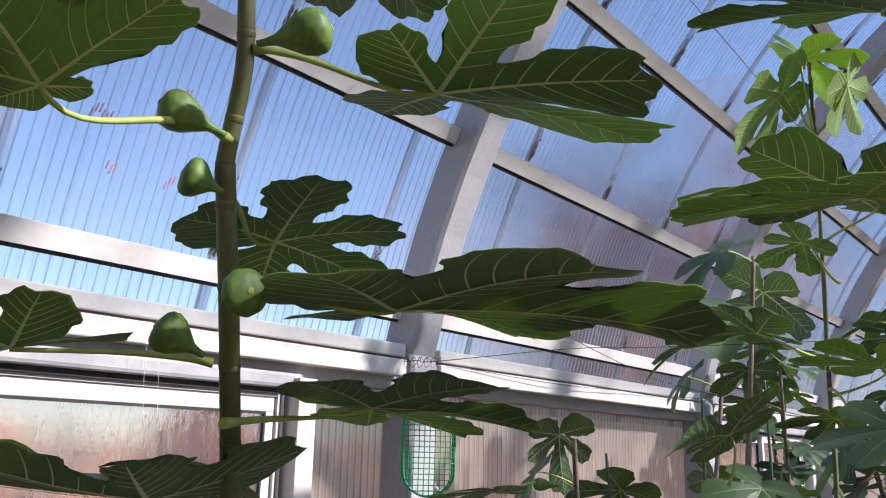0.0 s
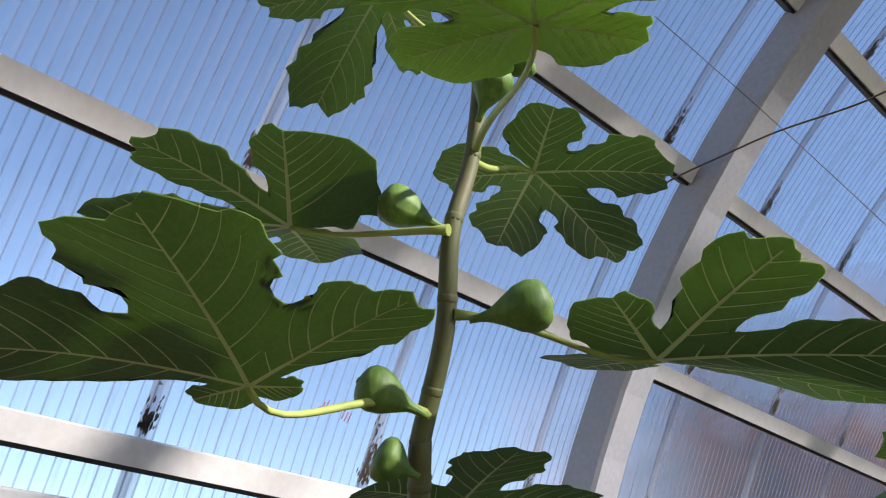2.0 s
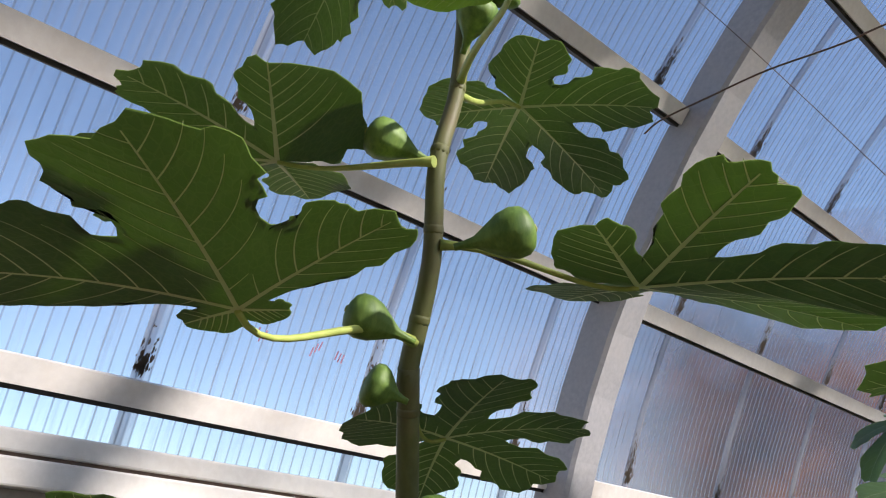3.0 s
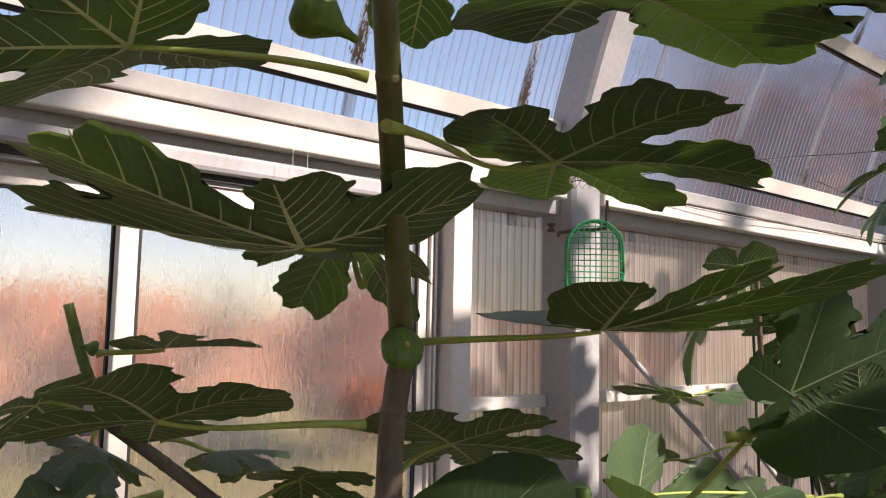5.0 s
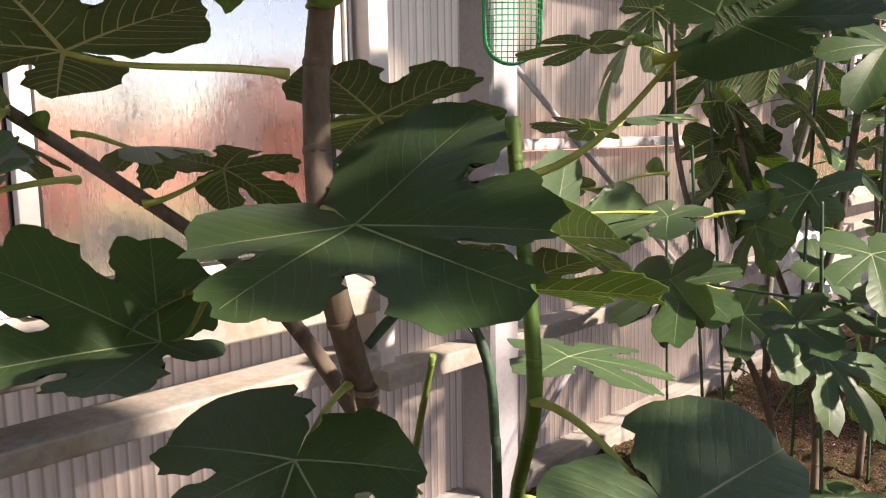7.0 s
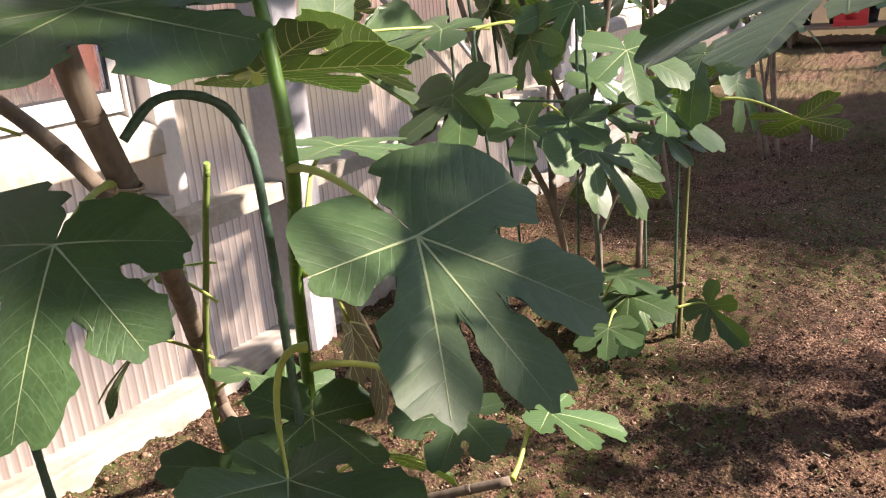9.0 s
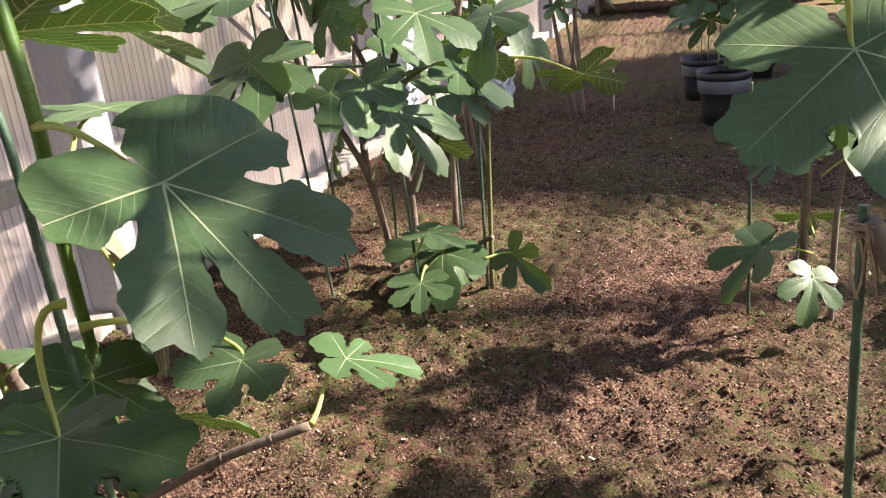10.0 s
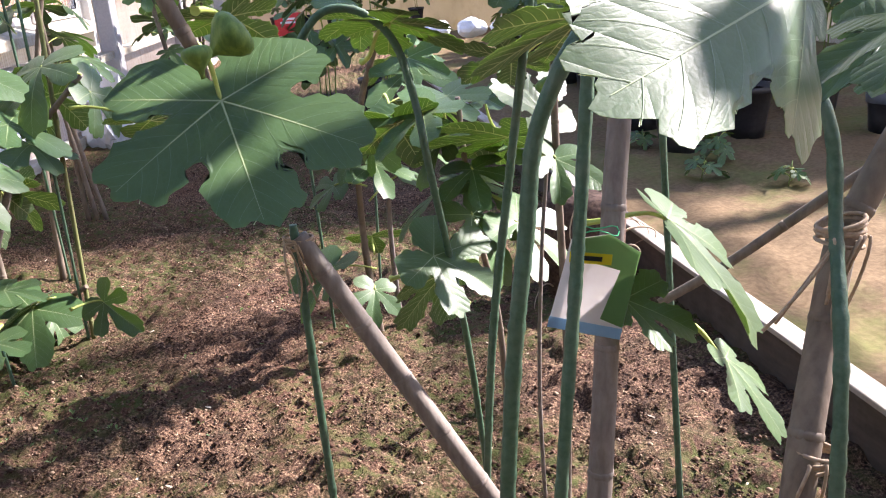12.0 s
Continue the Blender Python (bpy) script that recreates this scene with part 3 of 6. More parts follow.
box(bm, GX - 0.06, GX + 0.02, -0.5, 1.50, 1.842, 1.852)
box(bm, GX - 0.04, GX + 0.055, -0.5, 1.545, 1.868, 1.918, 0.012)
part("track", bm, STEEL, window)
# near-black strip that stands for the shade in the gap of the track
bm = bmesh.new()
box(bm, GX - 0.05, GX + 0.03, -0.5, 1.545, 1.852, 1.868)
part("track_shadow_gap", bm, DARK, window)
for q in ((GX - 0.06, GX + 0.025, 1.473, 1.482), (GX - 0.06, GX + 0.03, 1.485, 1.494)):
    bm = bmesh.new()
    box(bm, *q[:2], *q[2:], 0.95, 1.85, 0.001)
    part("jamb_fin", bm, ALU, window)
bm = bmesh.new()
box(bm, 0.06, FX, 1.504, 1.575, 0.70, 1.90, 0.004)
part("jamb_post", bm, ALU, window)
bm = bmesh.new()
sec = ((0.03, 0.865), (0.222, 0.865), (0.225, 0.87), (0.225, 0.925), (0.221, 0.932), (0.10, 0.984), (0.03, 0.984))
ends = [[bm.verts.new((x, y_, z)) for x, z in sec] for y_ in (-0.5, 1.503)]
bm.faces.new(ends[0])
bm.faces.new(ends[1][::-1])
for i in range(len(sec)):
    bm.faces.new((ends[0][i], ends[1][i], ends[1][(i + 1) % len(sec)], ends[0][(i + 1) % len(sec)]))
bmesh.ops.recalc_face_normals(bm, faces=bm.faces)
part("window_sill", bm, ALU_DIRTY, window, "white sill with yellow dirt")
bm = bmesh.new()
box(bm, WX + 0.01, FX + 0.02, ARCHES[1] + 0.072, 1.503, 0.70, 0.752, 0.006)
ledge = tagged(part("lower_ledge", bm, ALU_DIRTY), "white ledge with brown dirt under the window", kind="structure")
bm = bmesh.new()
box(bm, GX + 0.016, GX + 0.032, 0.555, 0.58, 1.30, 1.42, 0.004)
part("latch", bm, DARK, window, "black latch")

window_far = copy_thing(window, Matrix.Translation((GX, 0.6 + 2 * BAY, 1.0)))
window_far.name = "window_2"
copy_thing(ledge, Matrix.Translation((0, 2 * BAY, 0)))

# ---- end walls and the far side, which close the place ----
for y_ in (-2.05, 14.0):
    bm = bmesh.new()
    ring = [(MID_X - HALF - 0.05, -0.1)] + [arc(along(k, 24), 0.05) for k in range(25)] + [(MID_X + HALF + 0.05, -0.1)]
    f1 = bm.faces.new([bm.verts.new((x, y_, z)) for x, z in ring])
    bmesh.ops.solidify(bm, geom=[f1], thickness=0.01)
    tagged(part("wall_end", bm, WALLP), "milky plastic end wall of the greenhouse", kind="structure")
corrugated("wall_far_side", -2.0, 14.0, [(MID_X + HALF + 0.06, z, -1, 0) for z in (0, 0.6, 1.2, 1.9)], WALLP, "milky corrugated plastic wall on the far side")

# ---- ground ----
bm = bmesh.new()
bmesh.ops.create_grid(bm, x_segments=24, y_segments=24, size=150)
for v in bm.verts:
    v.co.z = -0.14 if v.co.x > -9 else -0.14 + 0.02 * min(-9 - v.co.x, 30)
tagged(part("ground", bm, GRASS), "dry yellow-green grass outside the greenhouse", kind="structure")


bm = bmesh.new()
box(bm, -8.3, -0.1, -20, 30, -0.3, -0.115)
tagged(part("earth_strip", bm, EARTH), "bare dry earth along the outside of the wall", kind="structure")


bm = bmesh.new()
rows = []
for i in range(61):
    y = -20 + i
    h = 0.42 + 0.18 * noise.noise(Vector((y * 0.6, 1, 0)))
    rows.append([bm.verts.new(q) for q in ((-8.2, y, -0.13), (-8.7, y, h * 0.5), (-9.2, y, h), (-9.9, y, h))])
for a, b in zip(rows, rows[1:]):
    for k in range(3):
        bm.faces.new((a[k], a[k + 1], b[k + 1], b[k])).smooth = True
tagged(part("grass_bank", bm, GRASS), "low bank of yellow-green grass outside", kind="structure")


def soil_height(x, y):
    p = Vector((x, y, 0))
    h = 0.026 * noise.noise(p * 1.4) + 0.026 * noise.noise(p * 6.0) + 0.023 * noise.noise(p * 17.0) + 0.010 * noise.noise(p * 41.0)
    if x < 0.6:
        h += 0.09 * (1 - x / 0.6)
    h += 0.010 * abs(noise.noise(p * 26.0)) + 0.005 * noise.noise(p * 75.0)
    if x > 2.95:
        h += 0.015
    if y > 9:
        h += 0.03 * (y - 9) / 4
    return h


def border_shift(y):
    """How far the bed's border strays from x = 3.5: it runs a little askew to the wall."""
    return -0.12 * (min(max(y, 0.0), 9.8) - 1.9)


def soil_sheet(name, xs, ys, mat, label, lift=0.0, far=0.06):
    verts = [(x + border_shift(y) * (x - far) / (3.5 - far), y, soil_height(x, y) + lift) for x in xs for y in ys]
    n = len(ys)
    faces = [(i * n + j, (i + 1) * n + j, (i + 1) * n + j + 1, i * n + j + 1) for i in range(len(xs) - 1) for j in range(n - 1)]
    me = bpy.data.meshes.new(name)
    me.from_pydata(verts, [], faces)
    me.materials.append(mat)
    me.shade_smooth()
    return tagged(new(name, me), label, kind="structure")


ys, y = [-2.0], -2.0
while y < 14.0:
    y += 0.014 if 0.8 < y < 4.2 else 0.045 if y < 7 else 0.12
    ys.append(y)
soil_sheet("soil_bed", np.linspace(0.06, 3.5, 230).tolist(), ys, SOIL, "loose reddish brown soil with moss patches")
soil_sheet("path", np.linspace(3.5, 7.46, 56).tolist(), np.linspace(-2, 14, 160).tolist(), PATHM, "trodden mossy earth path beside the bed", 0.02, 7.46)

rng = random.Random(11)
verts, faces = [], []
for i in range(80000):
    y = 0.8 + 5.2 * rng.random() ** 1.6
    x = rng.uniform(0.16, 3.42)
    s = rng.uniform(0.0017, 0.0056) * (1.9 if rng.random() < 0.06 else 1.0)
    z = soil_height(x, y) + s * 0.3
    b = len(verts)
    for d in ((1, 0, 0), (-1, 0.2, 0), (0, 1, 0.1), (0.1, -1, 0), (0, 0, 1), (0, 0, -0.7)):
        verts.append((x + s * d[0] * rng.uniform(0.6, 1.4), y + s * d[1] * rng.uniform(0.6, 1.4), z + s * d[2] * rng.uniform(0.5, 1.1)))
    faces += [(b + p, b + q, b + r) for p, q, r in ((0, 2, 4), (2, 1, 4), (1, 3, 4), (3, 0, 4), (2, 0, 5), (1, 2, 5), (3, 1, 5), (0, 3, 5))]
me = bpy.data.meshes.new("soil_crumbs")
me.from_pydata(verts, [], faces)
me.materials.append(CRUMB)
me.shade_smooth()
tagged(new("soil_crumbs", me), "loose soil crumbs on the bed", "soil", kind="stuff")
bm = bmesh.new()
for i in range(190):
    x, y, a = rng.uniform(0.3, 3.4), 1.0 + 5.5 * rng.random() ** 1.5, rng.uniform(0, math.pi)
    l, w = rng.uniform(0.003, 0.012), rng.uniform(0.001, 0.003)
    z = soil_height(x, y) + 0.004
    c, s = math.cos(a), math.sin(a)
    bm.faces.new([bm.verts.new((x + c * u - s * v, y + s * u + c * v, z + rng.uniform(0, 0.004))) for u, v in ((-l, -w), (l, -w), (l, w), (-l, w))])
tagged(part("straw_flecks", bm, FLECK), "pale straw bits and chips on the soil", "straw", kind="stuff")

# small weeds in the bed
bm = bmesh.new()
for i in range(170):
    cx, cy = rng.choice(((2.2, 2.75), (1.55, 2.0), (2.35, 3.2), (1.9, 3.6), (1.0, 2.0)))
    x, y = rng.gauss(cx, 0.28), rng.gauss(cy, 0.25)
    if not 0.2 < x < 3.4:
        continue
    z = soil_height(x, y)
    for q in range(3):
        a, l = rng.uniform(0, 6.28), rng.uniform(0.006, 0.02)
        c, s = math.cos(a), math.sin(a)
        bm.faces.new([bm.verts.new((x + c * u - s * v, y + s * u + c * v, z + h)) for u, v, h in ((0, 0, 0), (l * 0.6, -l * 0.3, l * 0.5), (l, 0, l * 0.6), (l * 0.6, l * 0.3, l * 0.5))])
tagged(part("weeds", bm, LEAF_TOP), "tiny green weeds and moss on the soil", "weed", kind="stuff")

# border boards: shade on the sides is put into a darker timber, lit top paler
for y0, y1 in ((0.2, 3.3), (3.31, 6.6), (6.61, 9.8)):
    border = thing("bed_border", (3.5, y0, 0), "whitewashed border board of the bed, its damp sides darkened for shade", "border", "border boards", kind="structure")
    for name, q, m_ in (("board", (-0.022, 0.022, -0.06, 0.163), SHADEWOOD), ("cap", (-0.036, 0.036, 0.164, 0.182), WOODW)):
        bm = bmesh.new()
        box(bm, 3.5 + q[0], 3.5 + q[1], y0, y1, q[2], q[3], 0.004)
        for v in bm.verts:
            v.co.x += border_shift(v.co.y)
        part(name, bm, m_, border)

# ---- outside: a bank of autumn woods and bare trees ----
rng = random.Random(3)
verts, faces = [], []
nx_, nz_ = 120, 7
for i in range(nx_ + 1):
    y = -30 + 90 * i / nx_
    top = 2.05 + 0.5 * noise.noise(Vector((y * 0.16, 0, 0))) + 0.6 * noise.noise(Vector((y * 0.7, 3, 0)))
    for j in range(nz_ + 1):
        h = j / nz_
        x = -9.0 - 5.0 * h + 0.8 * noise.noise(Vector((y * 0.9, h * 5, 7)))
        verts.append((x, y, -0.1 + top * h))
faces = [(i * (nz_ + 1) + j, (i + 1) * (nz_ + 1) + j, (i + 1) * (nz_ + 1) + j + 1, i * (nz_ + 1) + j + 1) for i in range(nx_) for j in range(nz_)]
me = bpy.data.meshes.new("autumn_woods")
me.from_pydata(verts, [], faces)
me.materials.append(AUTUMN)
tagged(new("backdrop_woods", me), "reddish brown autumn woods on a bank outside", kind="structure")

verts = []
for i in range(41):
    a = radians(97 + 38 * i / 40)
    verts += [(2 + 55 * math.cos(a), 55 * math.sin(a), 27 * j / 8) for j in range(9)]
me = bpy.data.meshes.new("far_hill")
me.from_pydata(verts, [], [(i * 9 + j, i * 9 + j + 1, (i + 1) * 9 + j + 1, (i + 1) * 9 + j) for i in range(40) for j in range(8)])
me.materials.append(HILL)
tagged(new("backdrop_hill", me), "hazy reddish wooded hill in the distance", kind="structure")


def bare_tree(x, y, h, seed):
    r = random.Random(seed)
    tree = thing("bare_tree", (x, y, -0.1), "leafless brown tree outside the greenhouse", "tree", "trees outside")
    bm = bmesh.new()

    def limb(p, d, l, rad, depth):
        q = p + d * l
        tube(bm, (p, p + d * l * 0.5 + Vector((r.gauss(0, 0.06), r.gauss(0, 0.06), 0)) * l, q), (rad, rad * 0.8, rad * 0.55), 5)
        if depth:
            for _ in range(3):
                limb(p + d * l * r.uniform(0.5, 1), (d + Vector((r.gauss(0, 0.5), r.gauss(0, 0.5), r.gauss(0.1, 0.3)))).normalized(), l * r.uniform(0.5, 0.75), rad * 0.5, depth - 1)

    limb(Vector((x, y, -0.1)), Vector((0, 0.05, 1)).normalized(), h * 0.45, 0.09, 4)
    part("trunk", bm, BARK, tree)


for i, (x, y, h) in enumerate(((-4.6, 1.5, 2.3), (-5.6, 3.2, 2.6), (-7.0, 8.0, 2.8), (-6.0, 12.5, 3.0))):
    bare_tree(x, y, h, i)

def autumn_tree(x, y, base, wide_, high, seed):
    """A round tree in red-brown leaf: short trunk, limbs and a crown of many small leaf clumps."""
    r = random.Random(seed)
    tree = thing("autumn_tree", (x, y, -0.1), "round tree in reddish brown autumn leaf outside", "tree", "autumn trees")
    bm = bmesh.new()
    tube(bm, ((x, y, -0.2), (x + 0.05, y, base * 0.5), (x, y + 0.05, base + high * 0.4)), (0.08, 0.06, 0.03), 7)
    for i in range(7):
        a = r.uniform(0, 6.28)
        tube(bm, ((x, y, base * r.uniform(0.5, 0.9)), (x + wide_ * 0.4 * math.cos(a), y + wide_ * 0.4 * math.sin(a), base + high * r.uniform(0.1, 0.4))), (0.03, 0.012), 5)
    part("trunk", bm, BARK, tree)
    verts, faces = [], []
    for i in range(2600):
        a, h = r.uniform(0, 6.28), r.random()
        reach = wide_ * math.sin(math.pi * (0.12 + 0.86 * h)) ** 0.6 * (0.75 + 0.45 * noise.noise(Vector((2 * math.cos(a), 2 * math.sin(a), 3 * h + seed))))
        d = reach * r.random() ** 0.4
        c = Vector((x + d * math.cos(a), y + d * math.sin(a), base + high * h))
        s, b = r.uniform(0.04, 0.09), len(verts)
        for q in range(4):
            verts.append(c + Vector((r.gauss(0, s), r.gauss(0, s), r.gauss(0, s))))
        faces.append((b, b + 1, b + 2, b + 3))
    me = bpy.data.meshes.new("crown")
    me.from_pydata(verts, [], faces)
    me.materials.append(REDLEAF)
    attach(new("crown", me), tree)


REDLEAF = plain("red_autumn_leaf", (0.42, 0.10, 0.04), (0.34, 0.14, 0.06), 0.9, 2.5, 0.9, (0.20, 0.10, 0.06), 0, 0.1)
for i, q in enumerate(((-6.4, 5.9, 0.35, 1.25, 1.75), (-7.6, 8.0, 0.3, 1.3, 1.55), (-8.2, 3.4, 0.2, 1.0, 1.15))):
    autumn_tree(*q, 20 + i)

# unseen block added on the sunny side to shade the bed's far half
shade_block = thing("outbuilding", (12.5, 10.6, -0.14), "plain tall grey block, unseen, added to shade the far bed", "building", kind="structure")
for q in ((10.0, 10.2, 8.12, 12.2, -0.2, 7.6), (14.8, 15.0, 8.12, 12.2, -0.2, 7.6), (10.2, 14.8, 8.12, 8.32, -0.2, 7.6), (10.2, 14.8, 12.0, 12.2, -0.2, 7.6)):
    bm = bmesh.new()
    box(bm, *q)
    part("wall", bm, WOOD, shade_block)
bm = bmesh.new()
box(bm, 9.8, 15.2, 7.97, 12.4, 7.6, 7.75)
part("roof", bm, STEEL, shade_block)

# ---- fig plants ----
STD = ((0.66, -108), (0.92, -50), (1.0, 0), (0.92, 50), (0.66, 108))


def leaf_mesh(lobes, fold, droop, size, seed, sinus=0.50, ruffle=1.0, mats=None, wide=None, curl=0.0, fine=2):
    """A lobed fig leaf with two faces and raised veins; petiole end at the origin, tip along +y."""
    r = random.Random(seed)
    lobes = [(R, radians(a)) for R, a in lobes]
    ph = [r.uniform(0, 6.28) for _ in range(9)]
    cuts = [sinus * r.uniform(0.85, 1.12) * min(a[0], b[0]) for a, b in zip(lobes, lobes[1:])]
    full = wide or r.uniform(0.86, 0.98)
    fo = radians(fold)
    halves = []
    for i, (R, a) in enumerate(lobes):
        for s in (-1, 1):
            k = i + s
            if 0 <= k < len(lobes):
                cut = cuts[min(i, k)]
                halves.append((R, a, (lobes[k][1] - a) * 0.5, cut, s, i))
            else:
                halves.append((R, a, s * (radians(178) - abs(a)), 0.16 * R, s, i))

    def slim(h, base):
        """How much of its sector a lobe fills at a height above the cut."""
        if base:
            return 1.0
        h = max(0.0, h)
        return 1.0 - 0.24 * min(1.0, h * 7) ** 0.5 + (full - 0.76) * min(1.0, max(0.0, (h - 0.10) / 0.40))

    def teeth(R, a, u, s, i):
        w = 0.5 + 0.5 * math.sin(u * 11.5 * s + ph[i % 5] + 2.0 * i)
        v = math.sin(u * 31 * s + ph[(i + 2) % 5])
        return 1 + 0.070 * (w**0.7 - 0.6) + 0.010 * v + 0.004 * math.sin(u * 53 * s + ph[(i + 1) % 5])

    def edge(half, u):
        R, a, hf, cut, s, i = half
        base = abs(hf) > 0.9
        if base:
            h = max(0.0, 1 - u**1.7) ** 0.6
        else:
            h = max(0.0, 1 - u**2.9) ** 0.6
        return (cut + (R - cut) * h) * (1 + (teeth(R, a, u, s, i) - 1) * min(1, h * 1.6))

    def spot(half, u, rr):
        R, a, hf, cut, s, i = half
        h = (rr - cut) / max(0.01, R - cut)
        notch = 1 + (0.12 * math.sin(rr * 36 + ph[5] + i) + 0.025 * math.sin(rr * 83 + ph[3] + i)) * min(1, max(0, h) * 3) * u * u
        return a + hf * u * slim(h, abs(hf) > 0.9) * notch

    def inside(x, y, lobe):
        """How near a point is to the leaf's edge: 1 at the edge."""
        rr, th = math.hypot(x, y), math.atan2(x, y)
        best = 9.0
        for half in halves:
            R, a, hf, cut, s, i = half
            if i != lobe:
                continue
            d = (th - a) * s
            if d < -0.001:
                continue
            frac = d / abs(hf)
            if rr <= cut:
                best = min(best, max(frac, 0.0))
            else:
                h = (rr - cut) / max(0.01, R - cut)
                if h >= 1:
                    return 9.0
                top = (1 - h ** (1 / 0.6)) ** (1 / 2.9) if abs(hf) < 0.9 else (1 - h ** (1 / 0.6)) ** (1 / 1.7)
                best = min(best, frac / max(0.02, top * slim(h, abs(hf) > 0.9)))
        return best

    def place(x, y, lift=0.0):
        rr, th = math.hypot(x, y), math.atan2(x, y)
        near = min(abs(th - a) for _, a in lobes)
        z = -droop * rr * rr + ruffle * (0.022 * math.sin(3 * th + ph[6]) * rr * rr + 0.016 * math.sin(7 * th + ph[7]) * rr**3)
        z += 0.07 * rr * min(near, 0.35) + curl * max(0.0, rr - 0.45) ** 2
        ax = math.sqrt(x * x + 0.0016) - 0.04
        return Vector((x * math.cos(fo), y, z + ax * math.sin(fo) + lift)) * size

    bm = bmesh.new()
    NS = (4, 9, 18)[fine]
    nr = (3, 7, 12)[fine]
    rings = [(k + 1) / nr for k in range(nr)]
    cols = []
    for half in sorted(halves, key=lambda q: (q[5], q[4])):
        steps = range(NS + 1) if half[4] > 0 else range(NS, 0, -1)
        for k in steps:
            cols.append((half, math.sin(k / NS * math.pi / 2)))
    uv_layer = bm.loops.layers.uv.new("UVMap")
    flow = {}
    for side, lift in ((0, 0.0013), (1, -0.0013)):
        mid = bm.verts.new(place(0, 0, lift))
        flow[mid] = (0.0, 0.0)
        grid = []
        for half, u in cols:
            R = edge(half, u)
            col = []
            for q in rings:
                rr = R * q
                th = spot(half, u, rr)
                v = bm.verts.new(place(math.sin(th) * rr, math.cos(th) * rr, lift))
                ahead, off = rr * math.cos(th - half[1]), abs(rr * math.sin(th - half[1]))
                start = ahead - off * (0.68 + 0.9 * off)
                flow[v] = ((start / half[0] - 0.12 - (0.04 if half[4] > 0 else 0)) / 0.125, off)
                col.append(v)
            grid.append(col)
        for p, q in zip(grid, grid[1:]):
            quads = [(mid, p[0], q[0])] + [(p[k], p[k + 1], q[k + 1], q[k]) for k in range(len(rings) - 1)]
            for vs in quads:
                f_ = bm.faces.new(vs if side else vs[::-1])
                f_.material_index, f_.smooth = side, True
                for lp in f_.loops:
                    lp[uv_layer].uv = flow[lp.vert]

    def strip(pts, w0, w1, lift, mi):
        last = None
        for i, (x, y) in enumerate(pts):
            x2, y2 = pts[min(i + 1, len(pts) - 1)]
            x1, y1 = pts[max(i - 1, 0)]
            d = math.hypot(x2 - x1, y2 - y1) or 1
            w = w0 + (w1 - w0) * i / (len(pts) - 1)
            ux, uy = -(y2 - y1) / d * w, (x2 - x1) / d * w
            row = [bm.verts.new(place(x + ux, y + uy, lift * 0.8)), bm.verts.new(place(x, y, lift)), bm.verts.new(place(x - ux, y - uy, lift * 0.8))]
            if last:
                for p, q in ((0, 1), (1, 2)):
                    f_ = bm.faces.new((last[p], last[q], row[q], row[p]))
                    f_.material_index, f_.smooth = mi, True
            last = row

    for n_l, (R, a) in enumerate(lobes):
        dx, dy = math.sin(a), math.cos(a)
        main = [(dx * R * 0.97 * i / nr, dy * R * 0.97 * i / nr) for i in range(nr + 1)]
        strip(main, 0.0066, 0.0015, 0.0046, 2)
        strip(main, 0.013, 0.003, -0.0085, 3)
        if fine == 0:
            continue
        for s in (-1, 1):
            prev = None
            for j in range(7):
                f0 = 0.12 + 0.125 * j + (0.04 if s > 0 else 0) + r.uniform(-0.012, 0.012)
                an = a + s * radians(58 - 14 * f0)
                x, y = dx * R * f0, dy * R * f0
                pts = [(x, y)]
                for i in range(16):
                    an -= s * 0.036
                    x, y = x + math.sin(an) * 0.032, y + math.cos(an) * 0.032
                    if inside(x, y, n_l) > 0.95:
                        break
                    pts.append((x, y))
                if len(pts) < 4:
                    prev = None
                    continue
                if fine == 1:
                    pts = pts[::2]
                strip(pts, 0.0021, 0.0010, 0.0033, 4)
                strip(pts, 0.0040, 0.0015, -0.0046, 3)
                if prev and fine == 2:
                    for k in range(2, min(len(pts), len(prev)) - 1, 2):
                        p, q = pts[k - 1], prev[min(k + 1, len(prev) - 1)]
                        m = ((p[0] + q[0]) / 2 + r.uniform(-0.008, 0.008), (p[1] + q[1]) / 2 + r.uniform(-0.008, 0.008))
                        strip([p, m, q], 0.0010, 0.0007, -0.0034, 4)
                prev = pts
    return mesh_of("leaf", bm, *(mats or (LEAF_TOP, LEAF_UNDER, VEIN_TOP, VEIN_UNDER, VEIN_FINE)))


leaf_count = 0


def fig_leaf(plant, at, turn, size, fold, droop, node, lobes=STD, sinus=0.50, mats=None, wide=None, curl=0.0):
    """A leaf of its own shape on a plant, with its petiole from the node on the stem."""
    global leaf_count
    leaf_count += 1
    ob = new("leaf", leaf_mesh(lobes, fold, droop, size, leaf_count, sinus, 1.5, mats, wide, curl, 1 if at[1] > 1.7 else 2))
    m = pose(*at, *turn)
    attach(ob, plant)
    ob.matrix_basis = m
    a, b = Vector(node), Vector(at)
    back = (m.to_3x3() @ Vector((0, -1, -0.25))).normalized()
    l = (b - a).length
    under = m.to_3x3() @ Vector((0, 0, -0.0025))
    out = Vector((b.x - a.x, b.y - a.y, 0.12 * l)).normalized()
    bm = bmesh.new()
    pts = bend(a, a + out * l * 0.4, b + back * l * 0.3, b + under, 12)
    tube(bm, pts, [0.0052 - 0.0022 * min(1, i / 9) + (0.002 if i == 0 else 0) for i in range(13)], 8)
    part("petiole", bm, PETIOLE, plant)
    return ob


